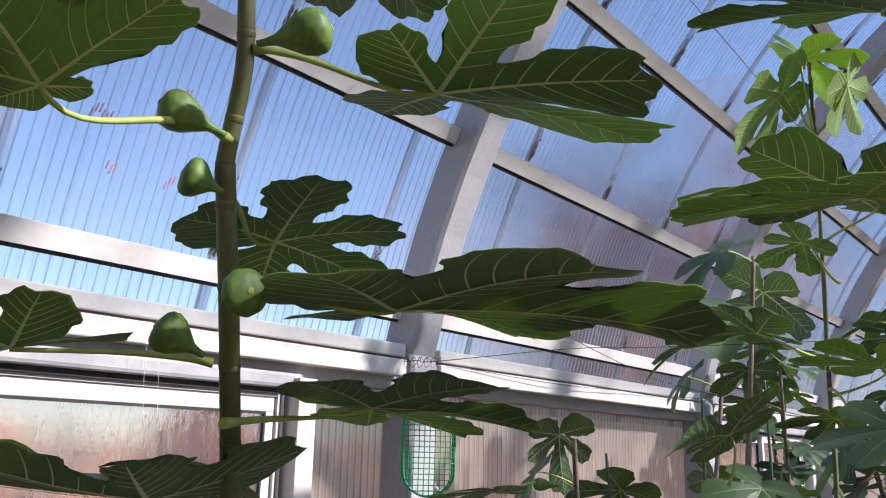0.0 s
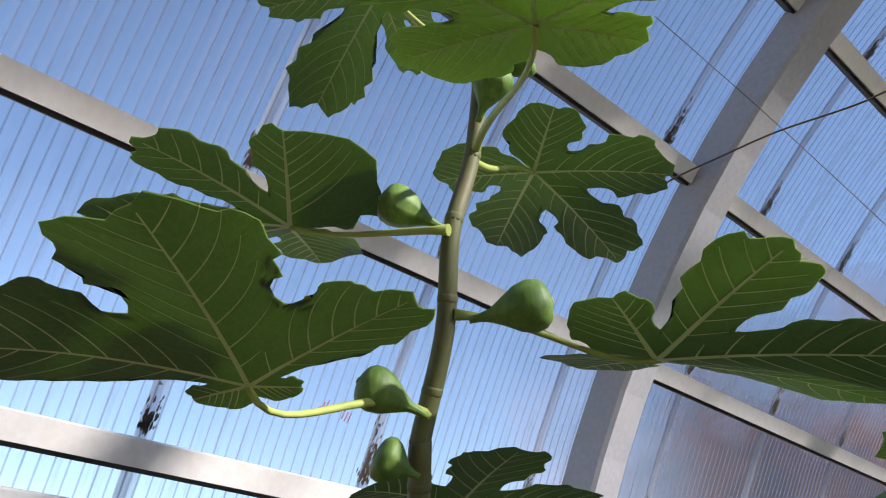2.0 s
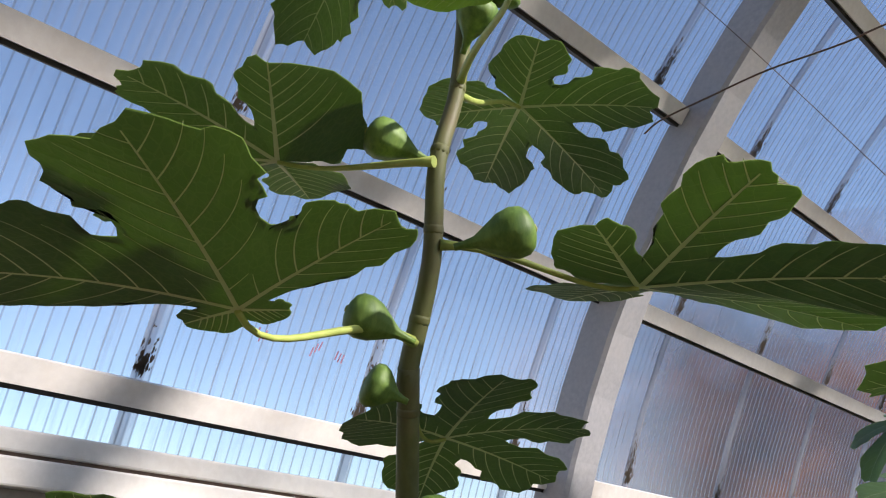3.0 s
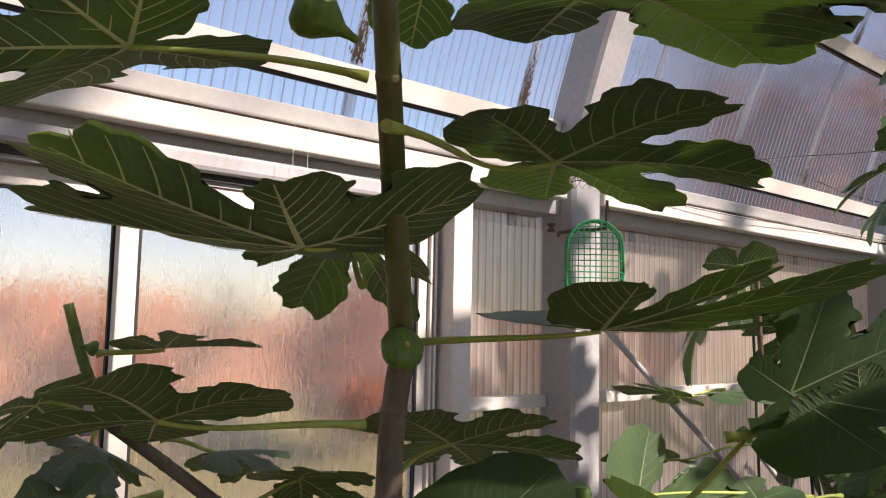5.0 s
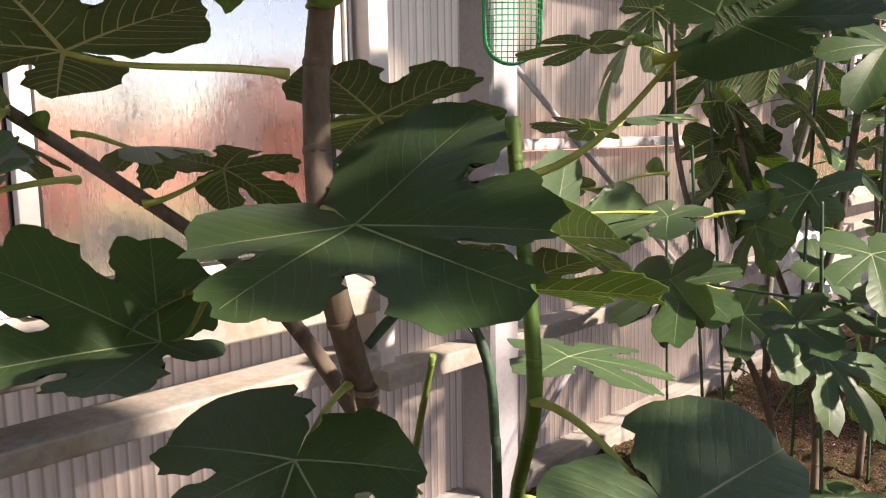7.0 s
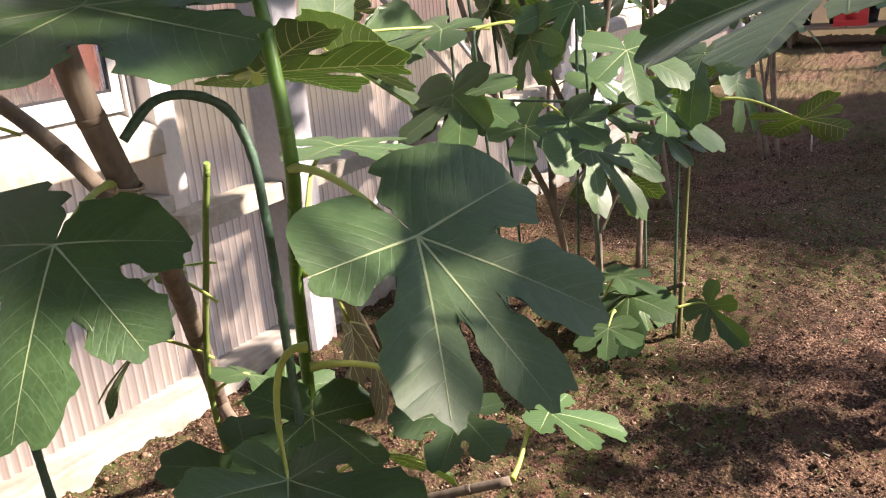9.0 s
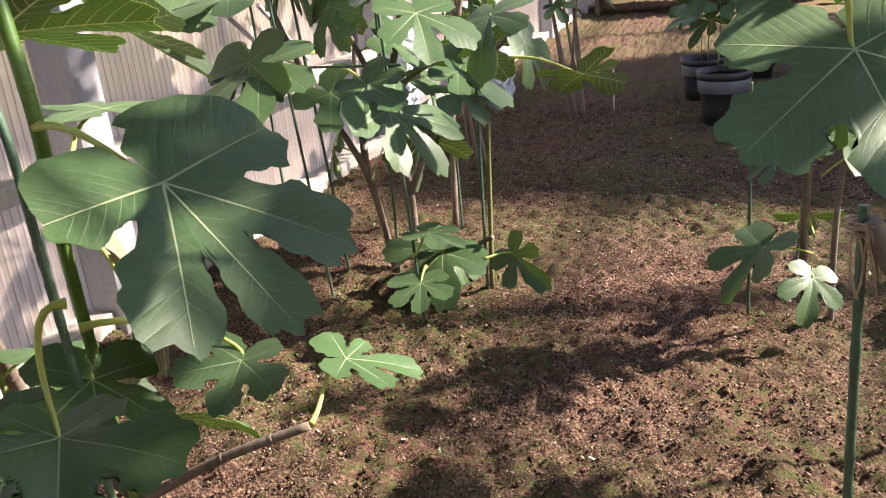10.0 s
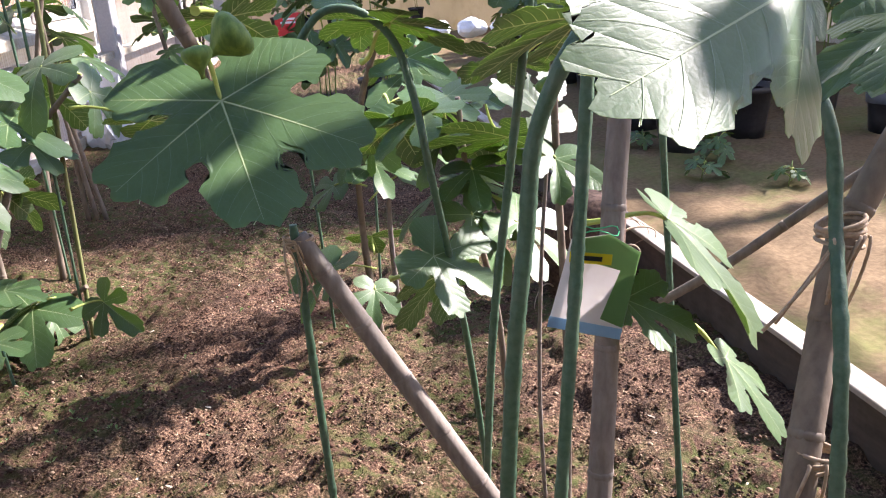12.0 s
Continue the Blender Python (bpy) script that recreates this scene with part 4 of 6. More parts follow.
def fig_fruit(plant, neck, eye, r):
    """A pear-shaped green fig from its neck towards its eye."""
    a, b = Vector(neck), Vector(eye)
    d = (b - a).normalized()
    L = max((b - a).length, r * 2.1)
    rows = ((0.14, 0.0), (0.16, 0.12), (0.24, 0.26), (0.55, 0.42), (0.86, 0.58), (1.0, 0.74), (0.94, 0.87), (0.72, 0.95), (0.36, 0.99), (0.12, 1.0))
    bm = bmesh.new()
    rings = []
    for k_, h in rows:
        rings.append((max(0.05, k_) * r, h * L))
    lathe(bm, rings, 36)
    for v in bm.verts:
        ang = math.atan2(v.co.y, v.co.x)
        g = 1 + 0.030 * math.cos(9 * ang) * min(1.0, 3 * max(0.0, 1 - v.co.z / L))
        v.co.x, v.co.y = v.co.x * g, v.co.y * g
    lathe(bm, ((0.17 * r, L * 0.995), (0.15 * r, L * 1.012), (0.06 * r, L * 1.02)), 12, 1)
    turn = d.to_track_quat("Z", "Y").to_matrix().to_4x4()
    bmesh.ops.transform(bm, matrix=Matrix.Translation(a) @ turn, verts=bm.verts)
    part("fig", bm, (FIG, FIGEYE), plant)


def stem(plant, pts, r0, r1, mat, nodes=0.0, name="stem", per=6):
    """A stem through points, tapering, with raised rings at its nodes."""
    line = spline(pts, per)
    n = len(line) - 1
    bm = bmesh.new()
    if nodes:
        dense, radii = [], []
        run = 0.0
        for i, p in enumerate(line):
            dense.append(p)
            radii.append(r0 + (r1 - r0) * i / n)
        tube(bm, dense, radii, 10)
        for i in range(1, n):
            run += (line[i] - line[i - 1]).length
            if run > nodes:
                run = 0.0
                d = (line[i] - line[i - 1]).normalized()
                r = radii[i]
                tube(bm, (line[i] - d * 0.005, line[i] - d * 0.002, line[i] + d * 0.002, line[i] + d * 0.005), (r * 1.0, r * 1.055, r * 1.05, r * 1.0), 10)
    else:
        tube(bm, line, [r0 + (r1 - r0) * i / n for i in range(n + 1)], 10)
    return part(name, bm, mat, plant)


VARIANTS, FAR = [], []
for i in range(7):
    r_ = random.Random(40 + i)
    lob = tuple((R * r_.uniform(0.85, 1.15), a + r_.uniform(-8, 8)) for R, a in STD)
    shape = (lob, r_.uniform(4, 24), r_.uniform(0.08, 0.3), 1.0, 500 + i, r_.uniform(0.30, 0.44), 1.5, None, r_.uniform(0.80, 0.92))
    VARIANTS.append(leaf_mesh(*shape, fine=1))
    FAR.append(leaf_mesh(*shape, fine=0))


def sprig(plant, base, heading, size, r, rise=0.3, hang=0.35, shapes=VARIANTS):
    """A leaf of a shared shape on a petiole that leaves the stem along a heading."""
    l = size * r.uniform(0.5, 0.9)
    d = Vector((math.cos(heading), math.sin(heading), rise))
    at = Vector(base) + d * l
    bm = bmesh.new()
    tube(bm, bend(base, Vector(base) + d * l * 0.5 + Vector((0, 0, 0.02)), at - Vector((0, 0, -0.01)), at, 7), 0.0032, 6)
    part("petiole", bm, PETIOLE, plant)
    ob = new("leaf", r.choice(shapes))
    attach(ob, plant)
    ob.matrix_basis = Matrix.LocRotScale(at, Euler((radians(-hang * 90 * r.uniform(0.3, 1.3)), radians(r.gauss(0, 16)), heading - math.pi / 2 + r.gauss(0, 0.3))), (size, size, size))


# the young tree by the window
fig_a = thing("fig_tree", (0.45, 1.4, 0), "young fig tree with broad lobed leaves and green figs", "fig tree", "fig plants")
stem(fig_a, ((0.36, 1.46, -0.05), (0.62, 1.18, 0.36), (0.92, 0.87, 0.78), (1.098, 0.662, 1.03), (1.105, 0.61, 1.2), (1.07, 0.63, 1.38), (1.08, 0.637, 1.5)), 0.020, 0.0165, BARK, 0.085, "trunk")
stem(fig_a, ((1.08, 0.637, 1.5), (1.15, 0.565, 1.67), (1.235, 0.48, 1.86), (1.305, 0.405, 2.03)), 0.0158, 0.0125, OLIVE, 0.1)
stem(fig_a, ((1.29, 0.42, 2.0), (1.305, 0.405, 2.03), (1.345, 0.392, 2.14), (1.366, 0.372, 2.25), (1.372, 0.39, 2.36), (1.40, 0.37, 2.49), (1.43, 0.35, 2.60)), 0.0124, 0.0088, OLIVE, 0.085)
stem(fig_a, ((1.02, 0.76, 0.90), (0.89, 0.73, 1.05), (0.763, 0.693, 1.155), (0.671, 0.571, 1.276), (0.608, 0.442, 1.385)), 0.014, 0.010, BARK, 0.09, "branch")
stem(fig_a, ((0.61, 0.44, 1.39), (0.60, 0.41, 1.47), (0.59, 0.386, 1.557)), 0.009, 0.008, SHOOT, 0.06, "shoot")
stem(fig_a, ((1.10, 0.95, 0.30), (1.18, 0.86, 0.62), (1.251, 0.787, 0.875), (1.345, 0.70, 1.06), (1.30, 0.73, 1.27), (1.287, 0.735, 1.36)), 0.0095, 0.0085, GREENSHOOT, 0.09, "shoot")
stem(fig_a, ((0.62, 1.18, 0.36), (0.85, 1.06, 0.33), (1.10, 0.95, 0.32)), 0.014, 0.0135, BARK, 0.1, "branch")
stem(fig_a, ((1.10, 0.95, 0.30), (1.28, 0.98, 0.40), (1.44, 1.02, 0.459)), 0.010, 0.008, BARK, 0.08, "branch")
stem(fig_a, ((0.72, 1.12, 0.1), (0.80, 1.0, 0.5), (0.93, 0.93, 0.83), (1.0, 0.90, 1.0)), 0.0065, 0.0055, SHOOT, 0.07, "shoot")
fig_fruit(fig_a, (1.446, 0.333, 2.113), (1.504, 0.386, 2.136), 0.026)
fig_fruit(fig_a, (1.361, 0.364, 2.039), (1.329, 0.296, 2.064), 0.024)
fig_fruit(fig_a, (1.314, 0.4, 1.989), (1.3, 0.373, 2.0), 0.025)
fig_fruit(fig_a, (1.317, 0.418, 1.865), (1.365, 0.407, 1.864), 0.028)
fig_fruit(fig_a, (1.272, 0.423, 1.799), (1.243, 0.372, 1.832), 0.026)
fig_fruit(fig_a, (1.33, 0.395, 2.276), (1.29, 0.323, 2.303), 0.026)
fig_fruit(fig_a, (1.396, 0.373, 2.388), (1.437, 0.361, 2.442), 0.025)
fig_fruit(fig_a, (1.42, 0.379, 2.443), (1.458, 0.392, 2.465), 0.022)
fig_fruit(fig_a, (1.08, 0.615, 1.491), (1.124, 0.605, 1.511), 0.027)
fig_fruit(fig_a, (0.647, 0.482, 1.348), (0.639, 0.47, 1.381), 0.016)
fig_fruit(fig_a, (0.613, 0.4, 1.496), (0.618, 0.416, 1.492), 0.012)
fig_leaf(fig_a, (1.487, 0.586, 2.139), (-5, 3, -59), 0.29, 15, 0.09, (1.359, 0.391, 2.159), ((0.69, -124), (1.3, -42), (0.95, 19), (0.9, 63), (0.49, 106)), 0.42)
fig_leaf(fig_a, (1.111, 0.646, 2.01), (12, -13, -59), 0.24, -1, 0.15, (1.214, 0.477, 2.022), ((0.7, -120), (0.89, -54), (0.84, 0), (0.92, 56), (0.75, 118)), 0.44)
fig_leaf(fig_a, (1.413, 0.602, 1.868), (3, 2, -48), 0.37, 8, 0.11, (1.337, 0.428, 1.871), ((0.62, -108), (1.01, -52), (1.07, 4), (0.95, 53), (0.62, 110)), 0.65, None, 0.97)
fig_leaf(fig_a, (1.157, 0.832, 1.762), (0, -9, -55), 0.28, 5, 0.10, (1.284, 0.449, 1.721), ((0.63, -101), (0.9, -56), (0.96, 3), (1.01, 45), (0.69, 110)))
fig_leaf(fig_a, (1.404, 0.137, 2.004), (14, 7, -141), 0.18, 5, 0.10, (1.32, 0.397, 2.054), ((0.24, -106), (0.99, -58), (1.29, -3), (1.19, 59), (0.31, 106)), 0.62, None, 0.97)
fig_leaf(fig_a, (1.181, 0.272, 2.280), (-5, 4, 149), 0.25, 15, 0.15, (1.376, 0.359, 2.245), ((0.70, -84), (0.87, -40), (0.96, -2), (1.10, 35), (0.56, 110)), 0.34)
fig_leaf(fig_a, (1.311, 0.566, 2.446), (-9, -1, -2), 0.22, 10, 0.13, (1.362, 0.394, 2.363), ((0.71, -112), (0.98, -60), (0.98, -5), (0.86, 52), (0.6, 125)))
fig_leaf(fig_a, (1.611, 0.234, 2.317), (-6, 4, -138), 0.20, 3, 0.11, (1.365, 0.397, 2.364), ((0.52, -109), (0.92, -56), (1.17, 6), (0.9, 52), (0.66, 108)), 0.60, YOUNG, 0.97)
fig_leaf(fig_a, (1.256, 0.303, 2.631), (13, 11, 75), 0.18, -10, 0.24, (1.405, 0.366, 2.49), ((0.72, -103), (0.91, -51), (1.43, 3), (0.74, 50), (0.53, 103)))
fig_leaf(fig_a, (1.091, 0.276, 1.804), (-12, 9, 142), 0.23, 19, 0.06, (1.176, 0.503, 1.803), ((0.55, -117), (0.88, -62), (0.87, -14), (1.04, 44), (0.8, 121)))
fig_leaf(fig_a, (0.913, 0.663, 1.666), (-8, 14, 65), 0.21, -10, 0.25, (1.041, 0.601, 1.586), ((0.66, -108), (0.77, -42), (1.29, -3), (0.92, 44), (0.64, 107)))
fig_leaf(fig_a, (1.077, 0.490, 1.624), (5, 10, -166), 0.33, 11, -0.10, (1.076, 0.588, 1.633), ((0.64, -120), (0.48, -35), (0.96, -1), (0.92, 49), (0.82, 106)), 0.70, None, 0.97)
fig_leaf(fig_a, (1.273, 0.783, 1.536), (-2, -10, -36), 0.26, 12, -0.07, (1.081, 0.637, 1.513), ((0.75, -114), (1.04, -34), (1.18, 32), (0.84, 50), (0.5, 87)))
fig_leaf(fig_a, (1.02, 0.354, 1.43), (5, 18, -179), 0.20, 8, 0.14, (1.067, 0.592, 1.414), ((0.8, -117), (1.01, -48), (0.77, 0), (0.82, 54), (0.66, 108)))
fig_leaf(fig_a, (1.0, 0.793, 1.37), (-1, -23, -35), 0.21, 4, 0.08, (1.081, 0.617, 1.349), ((0.66, -108), (0.84, -67), (0.88, 3), (0.82, 50), (0.85, 122)))
fig_leaf(fig_a, (1.197, 0.576, 1.246), (-16, 20, -106), 0.26, 13, 0.05, (1.124, 0.594, 1.257), ((0.89, -102), (0.88, -31), (0.96, -10), (0.80, 68), (0.70, 104)), 0.62, None, 0.97)
fig_leaf(fig_a, (0.825, 0.540, 1.063), (2, -25, 175), 0.26, 25, 0.06, (1.05, 0.511, 1.164), ((0.42, -98), (0.92, -47), (0.96, 3), (1.00, 42), (0.73, 103)), 0.62, None, 0.97)
fig_leaf(fig_a, (1.212, 0.474, 1.016), (-31, -6, -150), 0.21, -7, 0.17, (1.104, 0.64, 1.035), ((0.62, -105), (0.76, -46), (1.03, -5), (0.64, 55), (0.81, 94)), 0.60, None, 0.97)
fig_leaf(fig_a, (1.537, 0.653, 0.997), (-34, 6, -101), 0.27, 5, 0.09, (1.345, 0.699, 1.051), ((0.65, -90), (0.78, -30), (0.82, 10), (0.80, 38), (0.53, 96)), 0.55, None, 0.97)
fig_leaf(fig_a, (1.373, 0.587, 0.710), (-9, -15, -138), 0.17, 24, 0.09, (1.394, 0.626, 0.864), ((0.50, -118), (1.03, -52), (1.04, 1), (0.90, 53), (0.44, 106)), 0.62, None, 0.97)
fig_leaf(fig_a, (1.445, 1.175, 0.505), (-18, 4, -59), 0.13, 6, 0.08, (1.44, 1.023, 0.459), ((0.74, -104), (0.65, -56), (1.17, -4), (0.90, 54), (0.61, 112)), 0.5)
fig_leaf(fig_a, (1.47, 0.823, 0.692), (-13, -5, -170), 0.11, 19, 0.10, (1.328, 0.702, 0.792), ((0.56, -110), (0.98, -46), (0.9, -4), (0.9, 53), (0.66, 108)))
fig_leaf(fig_a, (1.197, 0.983, 1.015), (-6, -1, -50), 0.18, 4, 0.13, (1.269, 0.787, 0.945), ((0.71, -115), (0.91, -51), (0.87, -1), (0.89, 51), (0.72, 116)))
fig_leaf(fig_a, (1.227, 0.791, 1.149), (-1, -23, -56), 0.20, 12, 0.07, (1.349, 0.659, 1.157), ((0.66, -108), (0.91, -50), (0.99, 6), (0.78, 48), (0.72, 104)))
fig_leaf(fig_a, (1.915, 0.725, 1.227), (-18, -22, 99), 0.20, 13, 0.10, (1.988, 0.777, 1.22), ((0.64, -88), (0.79, -64), (0.91, 4), (1.06, 41), (0.66, 108)))
fig_leaf(fig_a, (1.448, 0.898, 1.469), (35, 33, -19), 0.18, 8, 0.01, (1.287, 0.733, 1.289), ((0.35, -103), (0.88, -37), (1.16, 4), (0.93, 58), (0.74, 84)), 0.68, None, 0.97)
fig_leaf(fig_a, (1.506, 0.944, 1.451), (-46, 37, 93), 0.10, 9, 0.11, (1.40, 0.84, 1.42), ((0.66, -107), (0.97, -39), (0.88, -5), (0.94, 58), (0.73, 94)), 0.88, None, 0.98)
fig_leaf(fig_a, (0.653, 0.621, 1.33), (1, -5, -3), 0.12, -22, 0.15, (0.611, 0.529, 1.35), ((0.66, -108), (1.08, -58), (0.91, 0), (0.8, 57), (0.66, 108)))
fig_leaf(fig_a, (0.756, 0.696, 1.295), (12, -32, -62), 0.14, -13, 0.14, (0.707, 0.587, 1.245), ((0.66, -108), (0.94, -56), (0.89, 4), (0.92, 49), (0.66, 108)))
fig_leaf(fig_a, (0.651, 0.512, 1.493), (5, -5, -36), 0.15, 10, 0.07, (0.619, 0.421, 1.484), ((0.71, -121), (0.88, -52), (0.96, 4), (0.86, 67), (0.66, 108)))
fig_leaf(fig_a, (0.627, 0.425, 1.35), (-26, -13, -30), 0.16, -10, 0.12, (0.629, 0.439, 1.382), ((0.95, -135), (0.72, -62), (0.64, 0), (1.23, 87), (0.66, 108)))
fig_leaf(fig_a, (0.815, 0.317, 1.291), (25, 31, -23), 0.10, 23, 0.07, (0.713, 0.491, 1.286), ((0.79, -115), (0.84, -41), (0.75, 3), (0.87, 54), (0.66, 108)))
fig_leaf(fig_a, (1.30, 0.83, 0.80), (-78, 12, -40), 0.17, 30, 0.5, (1.26, 0.79, 0.88), STD, 0.5, (DRY, DRY, VEIN_UNDER, VEIN_UNDER, DRY))
r_ = random.Random(8)
for p, h in (((0.75, 1.1, 0.42), 0.2), ((1.12, 0.93, 0.36), 3.0), ((1.15, 0.9, 0.45), 0.9), ((0.85, 0.98, 0.6), 3.5), ((0.95, 0.92, 0.75), 3.2),
             ((0.8, 1.0, 0.5), 1.0), ((0.62, 0.44, 1.38), 4.4), ((0.85, 0.7, 1.08), 4.2), ((1.19, 0.85, 0.55), 4.6), ((1.22, 0.82, 0.66), 5.4)):
    sprig(fig_a, p, h, r_.uniform(0.13, 0.2), r_)

# the bushy plant further along the wall
fig_b = thing("fig_bush", (0.9, 2.75, 0), "bushy fig plant tied among green stakes", "fig tree", "fig plants")
r_ = random.Random(21)
B_STEMS = []
for p in (((0.96, 2.81, -0.03), (0.95, 2.83, 0.35), (0.86, 2.84, 0.7), (0.74, 2.75, 1.1), (0.66, 2.7, 1.55)),
          ((0.86, 2.82, -0.03), (0.80, 2.78, 0.4), (0.66, 2.66, 0.8), (0.55, 2.58, 1.25), (0.53, 2.55, 1.75)),
          ((0.95, 2.83, 0.3), (1.12, 2.78, 0.62), (1.3, 2.7, 0.80), (1.473, 2.607, 0.944)),
          ((0.86, 2.84, 0.6), (0.98, 2.85, 1.0), (1.02, 2.9, 1.5), (1.05, 2.95, 2.0), (1.08, 2.98, 2.45)),
          ((0.80, 2.78, 0.4), (0.72, 3.0, 0.9), (0.78, 3.2, 1.5), (0.82, 3.3, 2.1)),
          ((0.96, 2.81, 0.02), (1.15, 2.74, 0.10), (1.32, 2.66, 0.2))):
    stem(fig_b, p, 0.015, 0.008, r_.choice((BARK, BARK, PALEBARK)), 0.09, "branch")
    B_STEMS.append(spline(p, 10))
stem(fig_b, ((1.3, 2.67, -0.03), (1.33, 2.69, 0.8), (1.39, 2.65, 1.585), (1.40, 2.64, 1.95), (1.43, 2.57, 2.3), (1.46, 2.49, 2.68), (1.48, 2.42, 2.93)), 0.0085, 0.006, OLIVE, 0.09, "shoot")
fig_fruit(fig_b, (0.695, 2.234, 1.212), (0.644, 2.211, 1.257), 0.026)
fig_fruit(fig_b, (0.714, 2.145, 1.597), (0.641, 2.103, 1.602), 0.020)
fig_leaf(fig_b, (1.479, 2.388, 2.927), (-11, 21, -10), 0.23, 29, 0.14, (1.459, 2.482, 2.697), ((0.57, -107), (1.05, -63), (1.26, 2), (0.83, 53), (0.58, 114)), 0.36, YOUNG)
fig_leaf(fig_b, (1.408, 2.365, 2.813), (-44, 19, 105), 0.24, 2, 0.15, (1.472, 2.492, 2.678), ((0.66, -108), (0.91, -51), (1.03, 1), (0.93, 52), (0.67, 106)), 0.36, YOUNG)
fig_leaf(fig_b, (1.577, 2.455, 2.829), (-52, -47, 55), 0.18, 9, 0.15, (1.459, 2.482, 2.697), ((0.66, -108), (0.91, -48), (1.02, 2), (0.88, 45), (0.66, 108)), 0.36, YOUNG)
fig_leaf(fig_b, (1.642, 2.17, 2.375), (2, 6, 111), 0.42, 16, 0.06, (1.445, 2.53, 2.35), ((0.58, -109), (0.89, -41), (1.16, 2), (0.87, 47), (0.71, 109)), 0.5)
fig_leaf(fig_b, (1.273, 2.38, 2.065), (10, 17, 85), 0.24, 20, 0.19, (1.41, 2.638, 1.997), ((0.71, -128), (0.66, -60), (1.23, 0), (1.02, 77), (0.66, 108)), 0.36)
fig_leaf(fig_b, (1.401, 2.468, 2.349), (-12, 26, 56), 0.16, 6, 0.13, (1.462, 2.613, 2.242), ((0.66, -108), (0.71, -47), (1.11, -6), (0.96, 54), (0.66, 108)), 0.36)
fig_leaf(fig_b, (1.566, 2.573, 1.966), (9, 11, 98), 0.25, 12, 0.12, (1.407, 2.646, 1.892), ((0.66, -108), (0.93, -50), (1.01, 0), (0.92, 50), (0.66, 108)), 0.36)
fig_leaf(fig_b, (1.759, 1.706, 1.757), (-9, -34, 106), 0.17, 7, 0.12, (1.766, 1.81, 1.715), ((0.66, -108), (0.87, -53), (0.98, 1), (0.87, 53), (0.66, 108)), 0.36)
fig_leaf(fig_b, (1.482, 2.36, 1.809), (-2, 22, 99), 0.16, -4, 0.12, (1.413, 2.595, 1.906), ((0.66, -108), (0.81, -55), (1.02, -3), (0.91, 58), (0.66, 108)), 0.36)
fig_leaf(fig_b, (1.171, 2.37, 1.762), (6, 33, 179), 0.24, 4, 0.11, (1.163, 2.366, 1.613), ((0.66, -108), (1.08, -58), (1.3, 15), (0.62, 43), (0.66, 108)), 0.36)
fig_leaf(fig_b, (0.797, 2.137, 0.921), (-24, 8, -166), 0.25, 1, 0.14, (0.888, 2.306, 0.925), ((0.66, -108), (0.87, -43), (1.02, -3), (0.93, 52), (0.74, 102)), 0.36)
fig_leaf(fig_b, (1.088, 2.225, 0.834), (-22, 23, -137), 0.16, 19, 0.10, (0.986, 2.293, 0.87), ((0.66, -108), (0.78, -49), (1.08, -9), (1.01, 52), (0.61, 111)), 0.55)
fig_leaf(fig_b, (1.163, 2.19, 0.763), (-44, 13, -96), 0.26, 2, 0.15, (1.04, 2.289, 0.703), ((0.66, -108), (1.07, -42), (0.97, 3), (0.85, 48), (0.68, 99)), 0.36)
fig_leaf(fig_b, (1.25, 2.262, 1.025), (-35, -4, -140), 0.20, 6, 0.13, (1.093, 2.363, 1.071), ((0.66, -108), (1.0, -50), (0.98, 5), (0.85, 46), (0.65, 106)), 0.36)
fig_leaf(fig_b, (1.356, 2.281, 0.852), (-22, 8, -106), 0.16, 5, 0.14, (1.372, 2.387, 0.816), ((0.66, -108), (0.76, -53), (1.19, -1), (0.86, 58), (0.66, 105)), 0.36)
fig_leaf(fig_b, (1.675, 2.563, 0.787), (-25, -21, -8), 0.20, 19, 0.09, (1.462, 2.473, 0.857), ((0.75, -111), (0.97, -51), (1.19, 15), (0.64, 41), (0.66, 108)), 0.36)
fig_leaf(fig_b, (0.672, 1.696, 1.093), (-45, 28, -45), 0.33, 38, -0.01, (0.872, 2.182, 1.11), ((0.66, -108), (1.13, -40), (0.92, -10), (0.69, 51), (0.87, 96)), 0.36)
fig_leaf(fig_b, (0.774, 2.111, 0.929), (-49, 19, 179), 0.21, 5, 0.13, (0.861, 2.267, 0.886), ((0.66, -108), (0.95, -36), (0.97, -2), (0.77, 50), (0.8, 96)), 0.36)
fig_leaf(fig_b, (1.446, 2.458, 0.211), (-47, 52, -169), 0.14, 19, 0.13, (1.362, 2.386, 0.223), ((0.66, -108), (0.81, -50), (1.23, -1), (0.85, 52), (0.66, 108)), 0.36)
fig_leaf(fig_b, (1.182, 2.366, 0.315), (-8, 0, -100), 0.14, 8, 0.11, (1.135, 2.323, 0.249), ((0.66, -108), (0.82, -52), (0.96, -2), (0.97, 48), (0.72, 113)), 0.36)
fig_leaf(fig_b, (1.216, 2.168, 0.221), (-14, 4, -162), 0.14, 5, 0.11, (1.212, 2.237, 0.25), ((0.66, -108), (0.88, -47), (0.93, 4), (0.89, 45), (0.78, 106)), 0.36)
fig_leaf(fig_b, (0.603, 1.963, 1.579), (-4, 8, 123), 0.21, 5, 0.12, (0.658, 2.112, 1.605), ((0.66, -108), (0.92, -50), (1.0, 0), (0.93, 50), (0.66, 108)), 0.36)
fig_leaf(fig_b, (0.548, 2.044, 1.355), (6, 17, 101), 0.16, 4, 0.12, (0.612, 2.202, 1.368), ((0.66, -108), (0.78, -53), (1.16, -4), (0.91, 57), (0.66, 108)), 0.36)
